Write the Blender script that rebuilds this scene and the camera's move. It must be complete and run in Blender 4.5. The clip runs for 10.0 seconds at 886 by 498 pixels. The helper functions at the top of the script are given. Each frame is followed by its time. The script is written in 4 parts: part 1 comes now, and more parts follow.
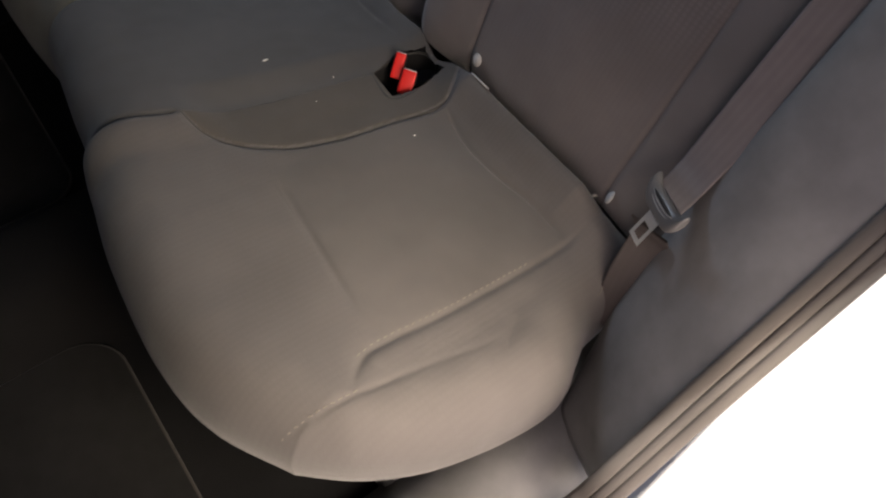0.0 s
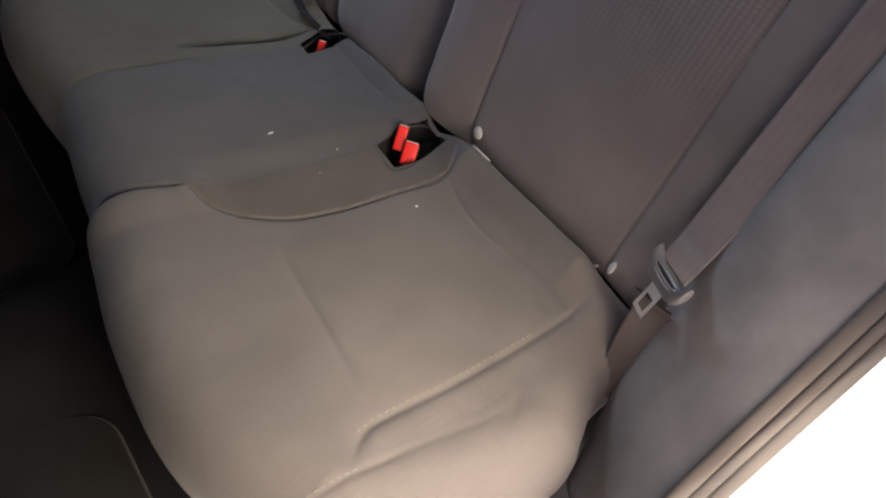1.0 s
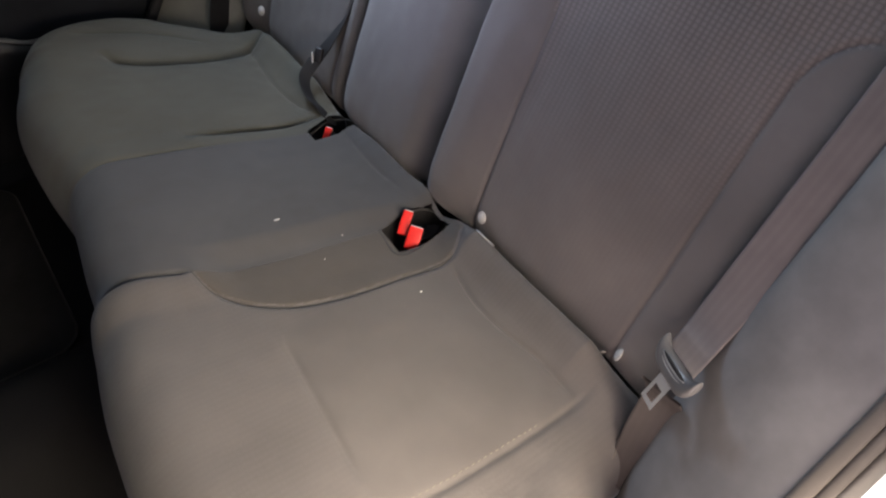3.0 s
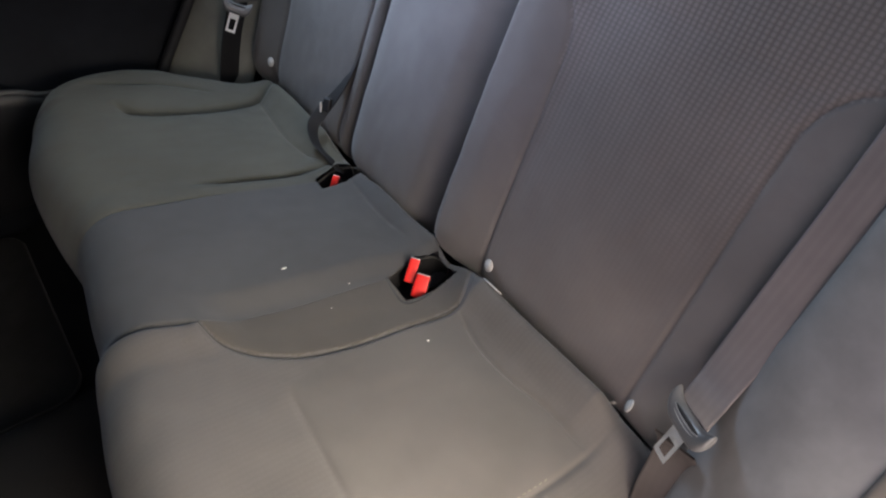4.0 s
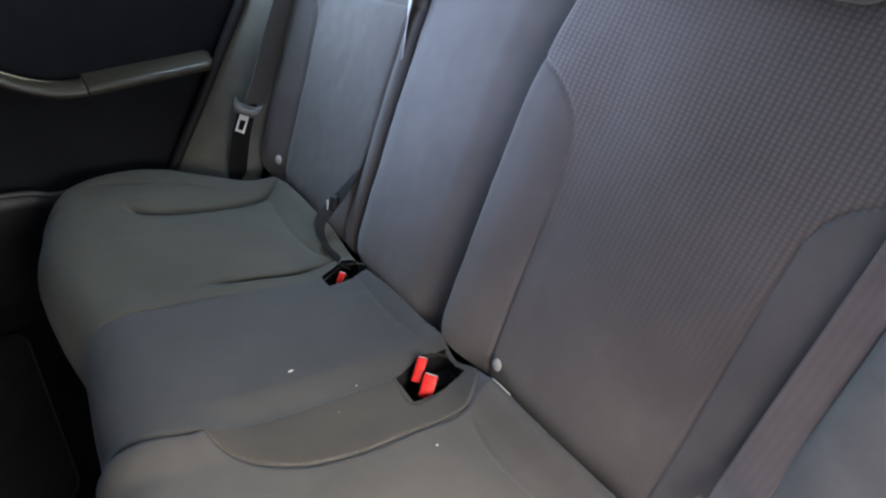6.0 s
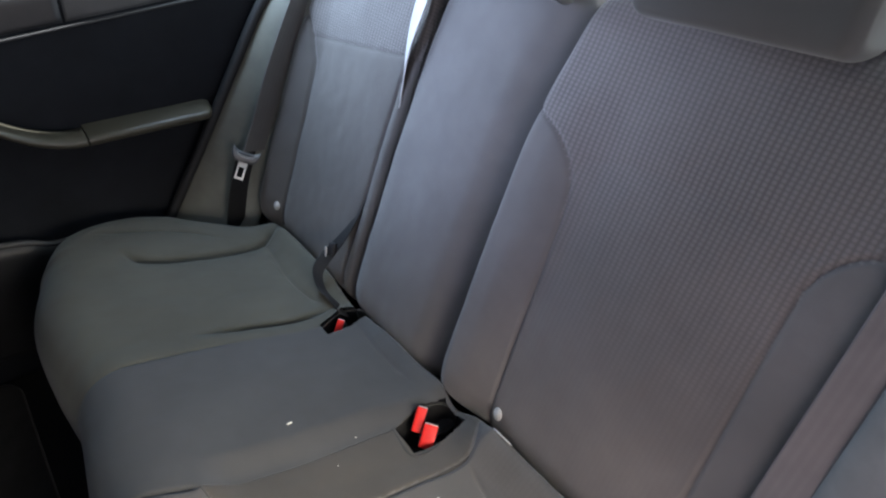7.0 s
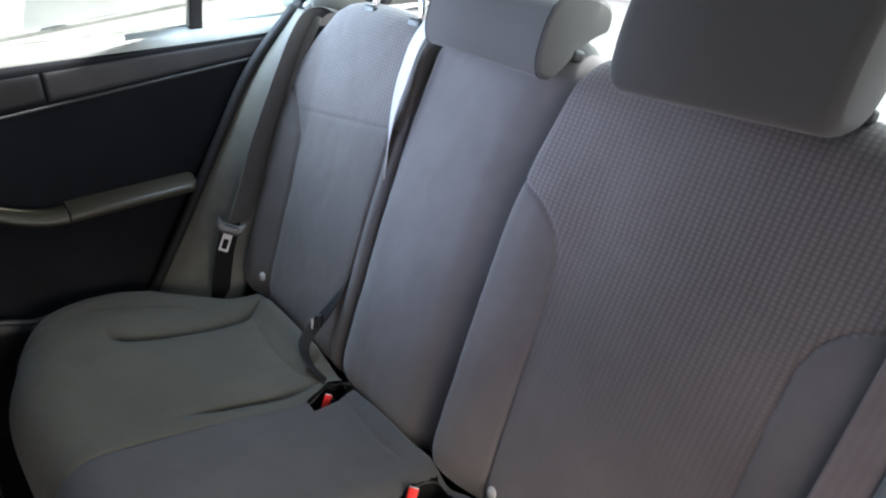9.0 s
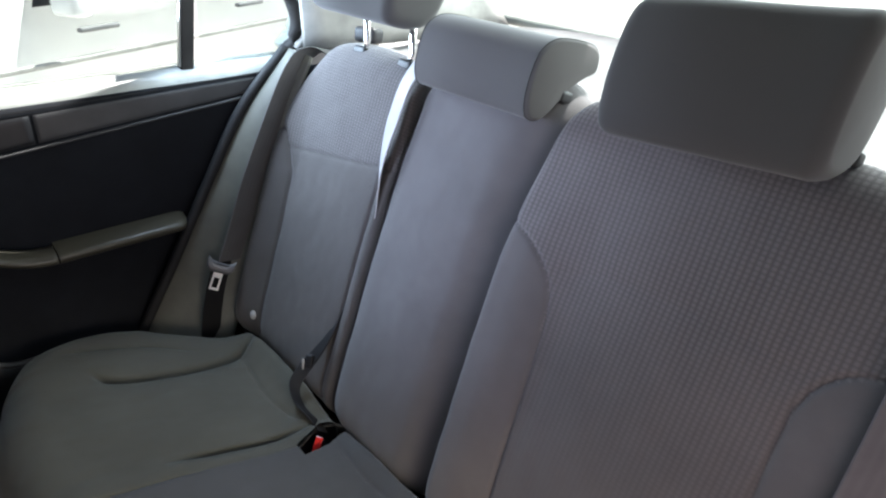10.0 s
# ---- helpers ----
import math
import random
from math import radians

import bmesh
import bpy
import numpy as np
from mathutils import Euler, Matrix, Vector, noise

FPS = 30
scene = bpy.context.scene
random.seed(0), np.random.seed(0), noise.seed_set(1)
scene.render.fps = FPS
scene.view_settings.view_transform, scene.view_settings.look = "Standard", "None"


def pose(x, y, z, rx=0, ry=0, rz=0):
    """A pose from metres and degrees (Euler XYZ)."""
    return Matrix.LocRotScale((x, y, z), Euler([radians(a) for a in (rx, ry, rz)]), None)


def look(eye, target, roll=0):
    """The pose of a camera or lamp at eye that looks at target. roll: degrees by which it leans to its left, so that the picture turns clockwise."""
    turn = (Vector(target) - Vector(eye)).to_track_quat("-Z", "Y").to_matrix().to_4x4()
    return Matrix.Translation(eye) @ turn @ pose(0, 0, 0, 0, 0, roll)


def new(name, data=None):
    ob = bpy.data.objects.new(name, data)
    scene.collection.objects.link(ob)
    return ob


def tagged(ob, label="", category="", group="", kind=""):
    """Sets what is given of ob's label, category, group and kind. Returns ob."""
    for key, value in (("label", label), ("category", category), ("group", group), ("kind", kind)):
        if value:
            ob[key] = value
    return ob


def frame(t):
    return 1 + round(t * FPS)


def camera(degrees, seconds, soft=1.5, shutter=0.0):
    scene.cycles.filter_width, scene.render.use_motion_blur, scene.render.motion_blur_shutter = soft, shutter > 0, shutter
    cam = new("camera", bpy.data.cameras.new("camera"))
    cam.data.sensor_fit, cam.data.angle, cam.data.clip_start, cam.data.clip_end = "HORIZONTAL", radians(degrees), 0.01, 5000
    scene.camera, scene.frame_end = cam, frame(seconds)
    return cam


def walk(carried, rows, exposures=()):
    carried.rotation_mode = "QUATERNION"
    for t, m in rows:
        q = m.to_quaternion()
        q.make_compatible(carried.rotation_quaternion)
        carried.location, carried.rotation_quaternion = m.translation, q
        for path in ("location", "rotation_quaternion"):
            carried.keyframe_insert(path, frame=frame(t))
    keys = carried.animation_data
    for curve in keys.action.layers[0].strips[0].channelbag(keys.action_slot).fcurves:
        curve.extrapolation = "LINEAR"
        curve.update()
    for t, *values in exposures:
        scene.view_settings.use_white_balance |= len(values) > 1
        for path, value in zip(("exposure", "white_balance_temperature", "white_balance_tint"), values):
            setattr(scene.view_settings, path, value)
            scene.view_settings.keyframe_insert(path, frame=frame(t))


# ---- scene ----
cam = camera(68.5, 10.0, soft=2.2)
PATH = [
    (0, (-0.7040, 0.5063, 0.9806), (0.0141, -0.1934, -0.7500), 8.28),
    (0.5, (-0.7006, 0.5046, 0.9800), (0.0852, -0.2405, -0.7015), 7.82),
    (1, (-0.6946, 0.5031, 0.9837), (0.1577, -0.2894, -0.6428), 7.16),
    (1.5, (-0.6887, 0.4991, 0.9896), (0.2065, -0.3191, -0.6008), 6.54),
    (2, (-0.6855, 0.4980, 0.9902), (0.2503, -0.3512, -0.5600), 6.43),
    (3.5, (-0.6713, 0.4906, 1.0041), (0.3545, -0.3969, -0.4656), 5.18),
    (4, (-0.6671, 0.4912, 1.0057), (0.4084, -0.4236, -0.4107), 4.79),
    (4.5, (-0.6621, 0.4889, 1.0124), (0.4594, -0.4462, -0.3542), 4.17),
    (5, (-0.6539, 0.4865, 1.0222), (0.5000, -0.4686, -0.3030), 3.85),
    (5.5, (-0.6483, 0.4875, 1.0273), (0.5318, -0.4884, -0.2592), 3.72),
    (7, (-0.6313, 0.4837, 1.0520), (0.6177, -0.5599, -0.1103), 3.16),
    (7.5, (-0.6262, 0.4768, 1.0560), (0.6488, -0.5819, -0.0636), 2.65),
    (8, (-0.6211, 0.4710, 1.0604), (0.6690, -0.6036, -0.0263), 2.32),
    (8.5, (-0.6174, 0.4676, 1.0660), (0.6778, -0.6289, 0.0077), 2.20),
    (9, (-0.6134, 0.4651, 1.0693), (0.6884, -0.6550, 0.0442), 2.14),
    (9.5, (-0.6103, 0.4552, 1.0760), (0.7065, -0.6797, 0.0872), 1.87),
    (10, (-0.6059, 0.4537, 1.0822), (0.7182, -0.7060, 0.1325), 1.87),
]
EXPOSURES = [(0, 0.94, 6450, 16), (1, 1.47, 6550, 17), (2, 1.72, 6600, 17), (3.5, 1.72, 6300, 15), (4.5, 1.77, 6000, 11), (5.5, 1.76, 5750, 9), (7.5, 1.78, 5850, 10), (10, 1.58, 6050, 11)]
walk(cam, [(t, look(eye, target, roll)) for t, eye, target, roll in PATH], EXPOSURES)

# ---- light ----
world = bpy.data.worlds.new("sky")
scene.world = world
world.use_nodes = True
wt = world.node_tree
wt.nodes.clear()
sky = wt.nodes.new("ShaderNodeTexSky")
sky.sky_type, sky.sun_disc = "NISHITA", False
sky.sun_elevation, sky.sun_rotation = radians(67), radians(180)
wbg = wt.nodes.new("ShaderNodeBackground")
wbg.inputs[1].default_value = 0.05
wout = wt.nodes.new("ShaderNodeOutputWorld")
wt.links.new(sky.outputs[0], wbg.inputs[0])
wt.links.new(wbg.outputs[0], wout.inputs[0])
sun_data = bpy.data.lights.new("sun", "SUN")
sun_data.energy, sun_data.angle, sun_data.color = 5.0, radians(0.6), (1.0, 0.95, 0.86)
sun = new("sun", sun_data)
sun.matrix_world = look((0.15, -3.82, 9.3), (0, 0, 0.3))


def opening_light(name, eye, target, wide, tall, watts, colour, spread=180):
    """An area lamp added at an opening of the cabin in place of sky and sunlit ground."""
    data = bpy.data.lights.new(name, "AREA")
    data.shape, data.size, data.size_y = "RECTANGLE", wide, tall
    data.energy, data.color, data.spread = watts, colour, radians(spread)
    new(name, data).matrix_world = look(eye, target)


# narrow beam added for the middle backrest; no windscreen is built
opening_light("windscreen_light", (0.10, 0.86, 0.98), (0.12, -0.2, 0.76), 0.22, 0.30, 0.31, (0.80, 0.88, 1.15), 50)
opening_light("quarter_window_light", (0.652, -0.02, 0.95), (0.3, -0.2, 0.7), 0.30, 0.20, 1.55, (0.66, 0.80, 0.95), 150)
opening_light("rear_window_light", (0.0, -0.58, 1.06), (0.0, 0.2, 0.35), 1.1, 0.5, 5.0, (0.90, 0.95, 0.88))
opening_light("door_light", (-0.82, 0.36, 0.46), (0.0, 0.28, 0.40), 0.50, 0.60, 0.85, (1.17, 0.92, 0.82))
# narrow beam added to brighten the near cushion alone
opening_light("upper_door_light", (-0.90, 0.30, 0.62), (-0.40, 0.40, 0.22), 0.50, 0.40, 0.90, (1.08, 0.92, 0.66), 70)


# ---- materials ----
def nodes_of(name):
    m = bpy.data.materials.new(name)
    m.use_nodes = True
    nt = m.node_tree
    return m, nt, nt.nodes["Principled BSDF"]


def link(nt, a, b):
    nt.links.new(a, b)


def mathnode(nt, op, a, b=None, c=None):
    n = nt.nodes.new("ShaderNodeMath")
    n.operation = op
    for i, v in enumerate((a, b, c)):
        if v is None:
            continue
        if isinstance(v, (int, float)):
            n.inputs[i].default_value = v
        else:
            link(nt, v, n.inputs[i])
    return n.outputs[0]


def noise_of(nt, vec, scale, detail=3.0, rough=0.55):
    n = nt.nodes.new("ShaderNodeTexNoise")
    n.inputs["Scale"].default_value = scale
    n.inputs["Detail"].default_value = detail
    n.inputs["Roughness"].default_value = rough
    link(nt, vec, n.inputs["Vector"])
    return n.outputs[0]


def blend(nt, fac, a, b):
    n = nt.nodes.new("ShaderNodeMix")
    n.data_type = "RGBA"
    for i, v in ((0, fac), (6, a), (7, b)):
        if isinstance(v, (int, float)):
            n.inputs[i].default_value = v
        elif isinstance(v, tuple):
            n.inputs[i].default_value = (*v, 1.0)
        else:
            link(nt, v, n.inputs[i])
    return n.outputs[2]


def ramp(nt, x, lo, hi):
    n = nt.nodes.new("ShaderNodeMapRange")
    n.clamp = True
    n.inputs[1].default_value, n.inputs[2].default_value = lo, hi
    link(nt, x, n.inputs[0])
    return n.outputs[0]


def relief(nt, bsdf, height, strength, distance):
    n = nt.nodes.new("ShaderNodeBump")
    n.inputs["Strength"].default_value = strength
    n.inputs["Distance"].default_value = distance
    link(nt, height, n.inputs["Height"])
    link(nt, n.outputs[0], bsdf.inputs["Normal"])


def plastic(name, colour, rough=0.5, grain=900.0, bump=0.15, worn=0.25, vary=0.2):
    """Moulded plastic with a fine leather grain and faint scuffs."""
    m, nt, b = nodes_of(name)
    co = nt.nodes.new("ShaderNodeTexCoord").outputs["Object"]
    big = ramp(nt, noise_of(nt, co, 9, 5), 0.35, 0.7)
    dark = tuple(c * (1 - worn) for c in colour)
    lite = tuple(min(1, c * (1 + worn)) for c in colour)
    link(nt, blend(nt, big, dark, lite), b.inputs["Base Color"])
    fine = noise_of(nt, co, grain, 2)
    r = mathnode(nt, "MULTIPLY_ADD", noise_of(nt, co, 35, 4), vary, rough - vary / 2)
    link(nt, r, b.inputs["Roughness"])
    relief(nt, b, fine, bump, 0.0006)
    return m


def cloth(name, colour, weave=1400.0, dots=0.0, stain=0.25, sheen=0.25, pitch=0.0098, fade=None):
    """Woven seat cloth: fine ribs, soft stains, and, with dots, rows of raised cells at the pitch in metres."""
    m, nt, b = nodes_of(name)
    uv = nt.nodes.new("ShaderNodeUVMap").outputs[0]
    sep = nt.nodes.new("ShaderNodeSeparateXYZ")
    link(nt, uv, sep.inputs[0])
    u, v = sep.outputs[0], sep.outputs[1]
    ribs = mathnode(nt, "MULTIPLY", mathnode(nt, "SINE", mathnode(nt, "MULTIPLY", u, weave * 2)), mathnode(nt, "SINE", mathnode(nt, "MULTIPLY", v, weave * 2)))
    big = ramp(nt, noise_of(nt, uv, 5, 4), 0.3, 0.75)
    mid = ramp(nt, noise_of(nt, uv, 38, 4, 0.7), 0.3, 0.75)
    tiny = noise_of(nt, uv, 1500, 2)
    lite, dark = tuple(c * (1 + stain) for c in colour), tuple(c * (1 - stain) for c in colour)
    col = blend(nt, big, dark, lite)
    col = blend(nt, mathnode(nt, "MULTIPLY", mid, 0.35), col, tuple(c * 0.8 for c in colour))
    col = blend(nt, mathnode(nt, "MULTIPLY", ramp(nt, tiny, 0.35, 0.7), 0.4), col, tuple(c * 1.35 for c in colour))
    height = mathnode(nt, "ADD", mathnode(nt, "MULTIPLY", ribs, 0.12), mathnode(nt, "MULTIPLY", tiny, 0.5))
    if dots:
        wob = mathnode(nt, "MULTIPLY", noise_of(nt, uv, 30, 2), 0.0016)
        a = mathnode(nt, "ABSOLUTE", mathnode(nt, "SINE", mathnode(nt, "MULTIPLY", mathnode(nt, "ADD", u, wob), math.pi / (pitch * 1.22))))
        c = mathnode(nt, "ABSOLUTE", mathnode(nt, "SINE", mathnode(nt, "MULTIPLY", mathnode(nt, "ADD", v, wob), math.pi / (pitch * 0.92))))
        cell = ramp(nt, mathnode(nt, "MULTIPLY", a, mathnode(nt, "MULTIPLY_ADD", mathnode(nt, "POWER", c, 0.8), 0.68, 0.32)), 0.22, 0.88)
        if fade:
            cell = mathnode(nt, "MULTIPLY", cell, mathnode(nt, "MULTIPLY_ADD", ramp(nt, mathnode(nt, "ADD", v, mathnode(nt, "MULTIPLY", big, 0.08)), *fade), 0.9, 0.1))
        col = blend(nt, mathnode(nt, "MULTIPLY", cell, dots), blend(nt, dots * 0.35, col, tuple(c2 * 0.55 for c2 in colour)), tuple(c2 * 1.9 for c2 in colour))
        height = mathnode(nt, "ADD", height, mathnode(nt, "MULTIPLY", cell, 2.2 * dots))
    link(nt, col, b.inputs["Base Color"])
    b.inputs["Roughness"].default_value = 0.92
    b.inputs["Sheen Weight"].default_value = sheen
    b.inputs["Sheen Roughness"].default_value = 0.45
    b.inputs["Specular IOR Level"].default_value = 0.2
    relief(nt, b, height, 0.55, 0.0012)
    return m


def webbing_cloth(name, colour):
    m, nt, b = nodes_of(name)
    uv = nt.nodes.new("ShaderNodeUVMap").outputs[0]
    sep = nt.nodes.new("ShaderNodeSeparateXYZ")
    link(nt, uv, sep.inputs[0])
    rib = mathnode(nt, "SINE", mathnode(nt, "MULTIPLY", sep.outputs[0], 2 * math.pi / 0.0095))
    twill = mathnode(nt, "SINE", mathnode(nt, "ADD", mathnode(nt, "MULTIPLY", sep.outputs[0], 2600), mathnode(nt, "MULTIPLY", sep.outputs[1], 2600)))
    band = ramp(nt, rib, -0.4, 0.9)
    col = blend(nt, band, tuple(c * 0.96 for c in colour), tuple(c * 1.04 for c in colour))
    col = blend(nt, mathnode(nt, "MULTIPLY", ramp(nt, noise_of(nt, uv, 30, 4), 0.35, 0.7), 0.4), col, tuple(c * 0.7 for c in colour))
    link(nt, col, b.inputs["Base Color"])
    b.inputs["Roughness"].default_value = 0.62
    b.inputs["Sheen Weight"].default_value = 0.02
    relief(nt, b, mathnode(nt, "ADD", rib, mathnode(nt, "MULTIPLY", twill, 0.5)), 0.06, 0.0004)
    return m


def metal(name, colour, rough=0.25, metallic=1.0):
    m, nt, b = nodes_of(name)
    co = nt.nodes.new("ShaderNodeTexCoord").outputs["Object"]
    b.inputs["Metallic"].default_value = metallic
    link(nt, blend(nt, noise_of(nt, co, 60, 4), tuple(c * 0.8 for c in colour), colour), b.inputs["Base Color"])
    link(nt, mathnode(nt, "MULTIPLY_ADD", noise_of(nt, co, 180, 3), 0.25, rough - 0.1), b.inputs["Roughness"])
    return m


def glass(name, tint):
    m, nt, b = nodes_of(name)
    nt.nodes.remove(b)
    tr = nt.nodes.new("ShaderNodeBsdfTransparent")
    tr.inputs[0].default_value = (*tint, 1)
    gl = nt.nodes.new("ShaderNodeBsdfGlossy")
    gl.inputs["Roughness"].default_value = 0.03
    mix = nt.nodes.new("ShaderNodeMixShader")
    mix.inputs[0].default_value = 0.035
    link(nt, tr.outputs[0], mix.inputs[1])
    link(nt, gl.outputs[0], mix.inputs[2])
    link(nt, mix.outputs[0], nt.nodes["Material Output"].inputs[0])
    return m


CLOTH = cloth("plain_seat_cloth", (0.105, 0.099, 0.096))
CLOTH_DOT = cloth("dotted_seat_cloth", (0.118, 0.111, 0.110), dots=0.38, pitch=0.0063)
# Near and middle backs: seat cloth copies lightened in place of more light.
CLOTH_BACK = cloth("lit_near_back_cloth", (0.143, 0.133, 0.133))
CLOTH_MIDBACK = cloth("lit_middle_back_cloth", (0.134, 0.129, 0.130))
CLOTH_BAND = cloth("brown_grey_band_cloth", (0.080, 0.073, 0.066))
# Middle and far places: seat cloth copies dimmed and tinted for the light there.
CLOTH_MID = cloth("dim_blue_seat_cloth", (0.074, 0.075, 0.078))
CLOTH_FAR = cloth("dim_olive_seat_cloth", (0.087, 0.085, 0.069))
# Near back's dotted cloth, its base lightened likewise in place of more light.
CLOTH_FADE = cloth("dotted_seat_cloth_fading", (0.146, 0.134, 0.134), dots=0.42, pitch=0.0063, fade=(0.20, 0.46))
CLOTH_LOW = cloth("faintly_dotted_seat_cloth", (0.106, 0.100, 0.098), dots=0.05, pitch=0.0063)
HEAD_CLOTH = cloth("headrest_cloth", (0.092, 0.089, 0.088))
# Outer headrests: shade put into a darker copy of HEAD_CLOTH.
HEAD_SHADED = cloth("shaded_headrest_cloth", (0.079, 0.077, 0.076))
SEAM_CLOTH = cloth("dark_seam_piping", (0.05, 0.05, 0.05))
TRIM = plastic("grey_trim_plastic", (0.205, 0.205, 0.206), 0.55)
# Far side trim: same plastic as TRIM, darkened for the weaker light there.
TRIM_SHADED = plastic("shaded_trim_plastic", (0.125, 0.125, 0.105), 0.6)
TRIM_DARK = plastic("black_trim_plastic", (0.014, 0.0145, 0.017), 0.5)
ARM_PL = plastic("satin_black_plastic", (0.074, 0.069, 0.052), 0.30, 700, 0.0, 0.04, 0.02)
DOOR_PL = plastic("blue_black_door_plastic", (0.009, 0.0105, 0.0140), 0.75)
DOOR_PL.node_tree.nodes["Principled BSDF"].inputs["Specular IOR Level"].default_value = 0.2
TRIM_MID = plastic("dark_grey_trim_plastic", (0.05, 0.05, 0.052), 0.5)
TRIM_LIGHT = plastic("light_grey_trim_plastic", (0.42, 0.41, 0.38), 0.6)
SEAL_RUBBER = plastic("grey_brown_seal_rubber", (0.098, 0.090, 0.080), 0.6, 400)
RUBBER = plastic("black_rubber", (0.03, 0.028, 0.027), 0.7, 400)
CARPET = cloth("black_carpet", (0.009, 0.009, 0.0095), weave=500, stain=0.5, sheen=0.0)
MAT_EDGE = cloth("mat_edge_binding", (0.05, 0.047, 0.042), weave=900)
BELT = webbing_cloth("grey_brown_belt_webbing", (0.165, 0.148, 0.150))
# Middle belt's upper run: strong light on black webbing put into a pale colour.
BELT_SUNLIT = webbing_cloth("sunlit_belt_webbing", (0.46, 0.46, 0.465))
# Dark satin ledge in a pale colour that carries the sky's light.
LEDGE_PL = plastic("sky_lit_ledge_plastic", (0.46, 0.48, 0.45), 0.34, 700, 0.06)
# Far belt: a copy of the outer webbing, recoloured for its light.
BELT_GREY = webbing_cloth("grey_belt_webbing", (0.115, 0.113, 0.110))
# Near lap run: same webbing as BELT, darkened for the shade there.
BELT_LAP = webbing_cloth("shaded_lap_webbing", (0.064, 0.055, 0.053))
BELT_DARK = webbing_cloth("dark_belt_webbing", (0.009, 0.009, 0.010))
RED = plastic("red_buckle_plastic", (0.85, 0.018, 0.012), 0.4, 500, 0.05, 0.1)
STEEL = metal("worn_steel", (0.62, 0.6, 0.58), 0.3)
CHROME = metal("chrome", (0.85, 0.85, 0.85), 0.12)
WHITE_PL = plastic("off_white_plastic", (0.62, 0.60, 0.57), 0.45, 500, 0.05, 0.08)
STRIP_PL = plastic("white_strip_plastic", (0.86, 0.85, 0.83), 0.45, 500, 0.03, 0.04)
PALE_GREY = plastic("grey_tongue_plastic", (0.12, 0.122, 0.126), 0.34, 600, 0.06)
RIB_PL = plastic("pale_rib_plastic", (0.32, 0.32, 0.32), 0.4, 600, 0.05)
THREAD = plastic("pale_thread", (0.20, 0.18, 0.15), 0.8, 2000, 0.1)
CRUMB = plastic("pale_crumb", (0.75, 0.72, 0.66), 0.8, 800, 0.2)
MAT_PILE = plastic("black_mat_pile", (0.009, 0.0088, 0.0085), 0.95, 700, 0.6, 0.35)
WELL_PL = plastic("matt_black_plastic", (0.010, 0.010, 0.011), 0.7, 600, 0.1)
TAG = plastic("grey_tag_cloth", (0.33, 0.32, 0.30), 0.8, 900, 0.2)
BRIGHT = metal("nickel_plated_steel", (0.80, 0.80, 0.79), 0.40, 0.45)
# Darker than a pale headliner, so that less light bounces onto the seats.
LINER = plastic("headliner_cloth", (0.17, 0.167, 0.16), 0.9, 1200, 0.25, 0.08)
SHELF_CLOTH = plastic("parcel_shelf_felt", (0.13, 0.13, 0.13), 0.95, 700, 0.4)
GLASS = glass("clear_car_glass", (0.86, 0.9, 0.88))


# ---- shape helpers ----
BACK = radians(21.2)
SB, CB = math.sin(BACK), math.cos(BACK)
RAKE = 0.172


def on_back(x, v, d=0.0):
    """A place on the raked backrest: x across the car, v up the slope, d out of it."""
    return (x, -v * SB + d * CB, 0.30 + v * CB + d * SB)


def seat_top(y):
    return 0.255 + RAKE * y


def part(name, bm, material, parent=None, label="", smooth=True):
    me = bpy.data.meshes.new(name)
    bm.normal_update()
    bm.to_mesh(me)
    bm.free()
    me.materials.append(material)
    if smooth:
        me.shade_smooth()
    ob = new(name, me)
    if parent:
        ob.parent = parent
    if label:
        ob["label"] = label
    return ob


def thing(name, label, category, group="", kind=""):
    return tagged(new(name), label, category, group, kind)


def spline(pts, n):
    """n places at even lengths along a Catmull-Rom curve through pts."""
    p = np.array(pts, float)
    if len(p) == 2:
        return p[0] + np.linspace(0, 1, n)[:, None] * (p[1] - p[0])
    q = np.vstack([2 * p[0] - p[1], p, 2 * p[-1] - p[-2]])
    out = []
    for i in range(1, len(q) - 2):
        t = np.linspace(0, 1, 24, endpoint=False)[:, None]
        a, b, c, d = q[i - 1:i + 3]
        out.append(0.5 * (2 * b + (c - a) * t + (2 * a - 5 * b + 4 * c - d) * t**2 + (3 * b - a - 3 * c + d) * t**3))
    out = np.vstack(out + [p[-1:]])
    s = np.r_[0, np.cumsum(np.linalg.norm(np.diff(out, axis=0), axis=1))]
    w = np.linspace(0, s[-1], n)
    return np.stack([np.interp(w, s, out[:, k]) for k in range(out.shape[1])], 1)


def spaced(n, pack=0.5):
    t = np.linspace(0, 1, n)
    return (1 - pack) * t + pack * (0.5 - 0.5 * np.cos(np.pi * t))


def along(curve, t):
    s = np.linspace(0, 1, len(curve))
    return np.stack([np.interp(t, s, curve[:, k]) for k in range(curve.shape[1])], 1)


def coons(bottom, top, left, right, nu, nv):
    """A grid of nu x nv places inside four curves that meet at their ends."""
    u, v = spaced(nu), spaced(nv)
    b, t = along(spline(bottom, 300), u), along(spline(top, 300), u)
    l, r = along(spline(left, 300), v), along(spline(right, 300), v)
    U, V = u[None, :, None], v[:, None, None]
    g = (1 - V) * b[None] + V * t[None] + (1 - U) * l[:, None] + U * r[:, None]
    return g - ((1 - U) * (1 - V) * b[0] + U * (1 - V) * b[-1] + (1 - U) * V * t[0] + U * V * t[-1])


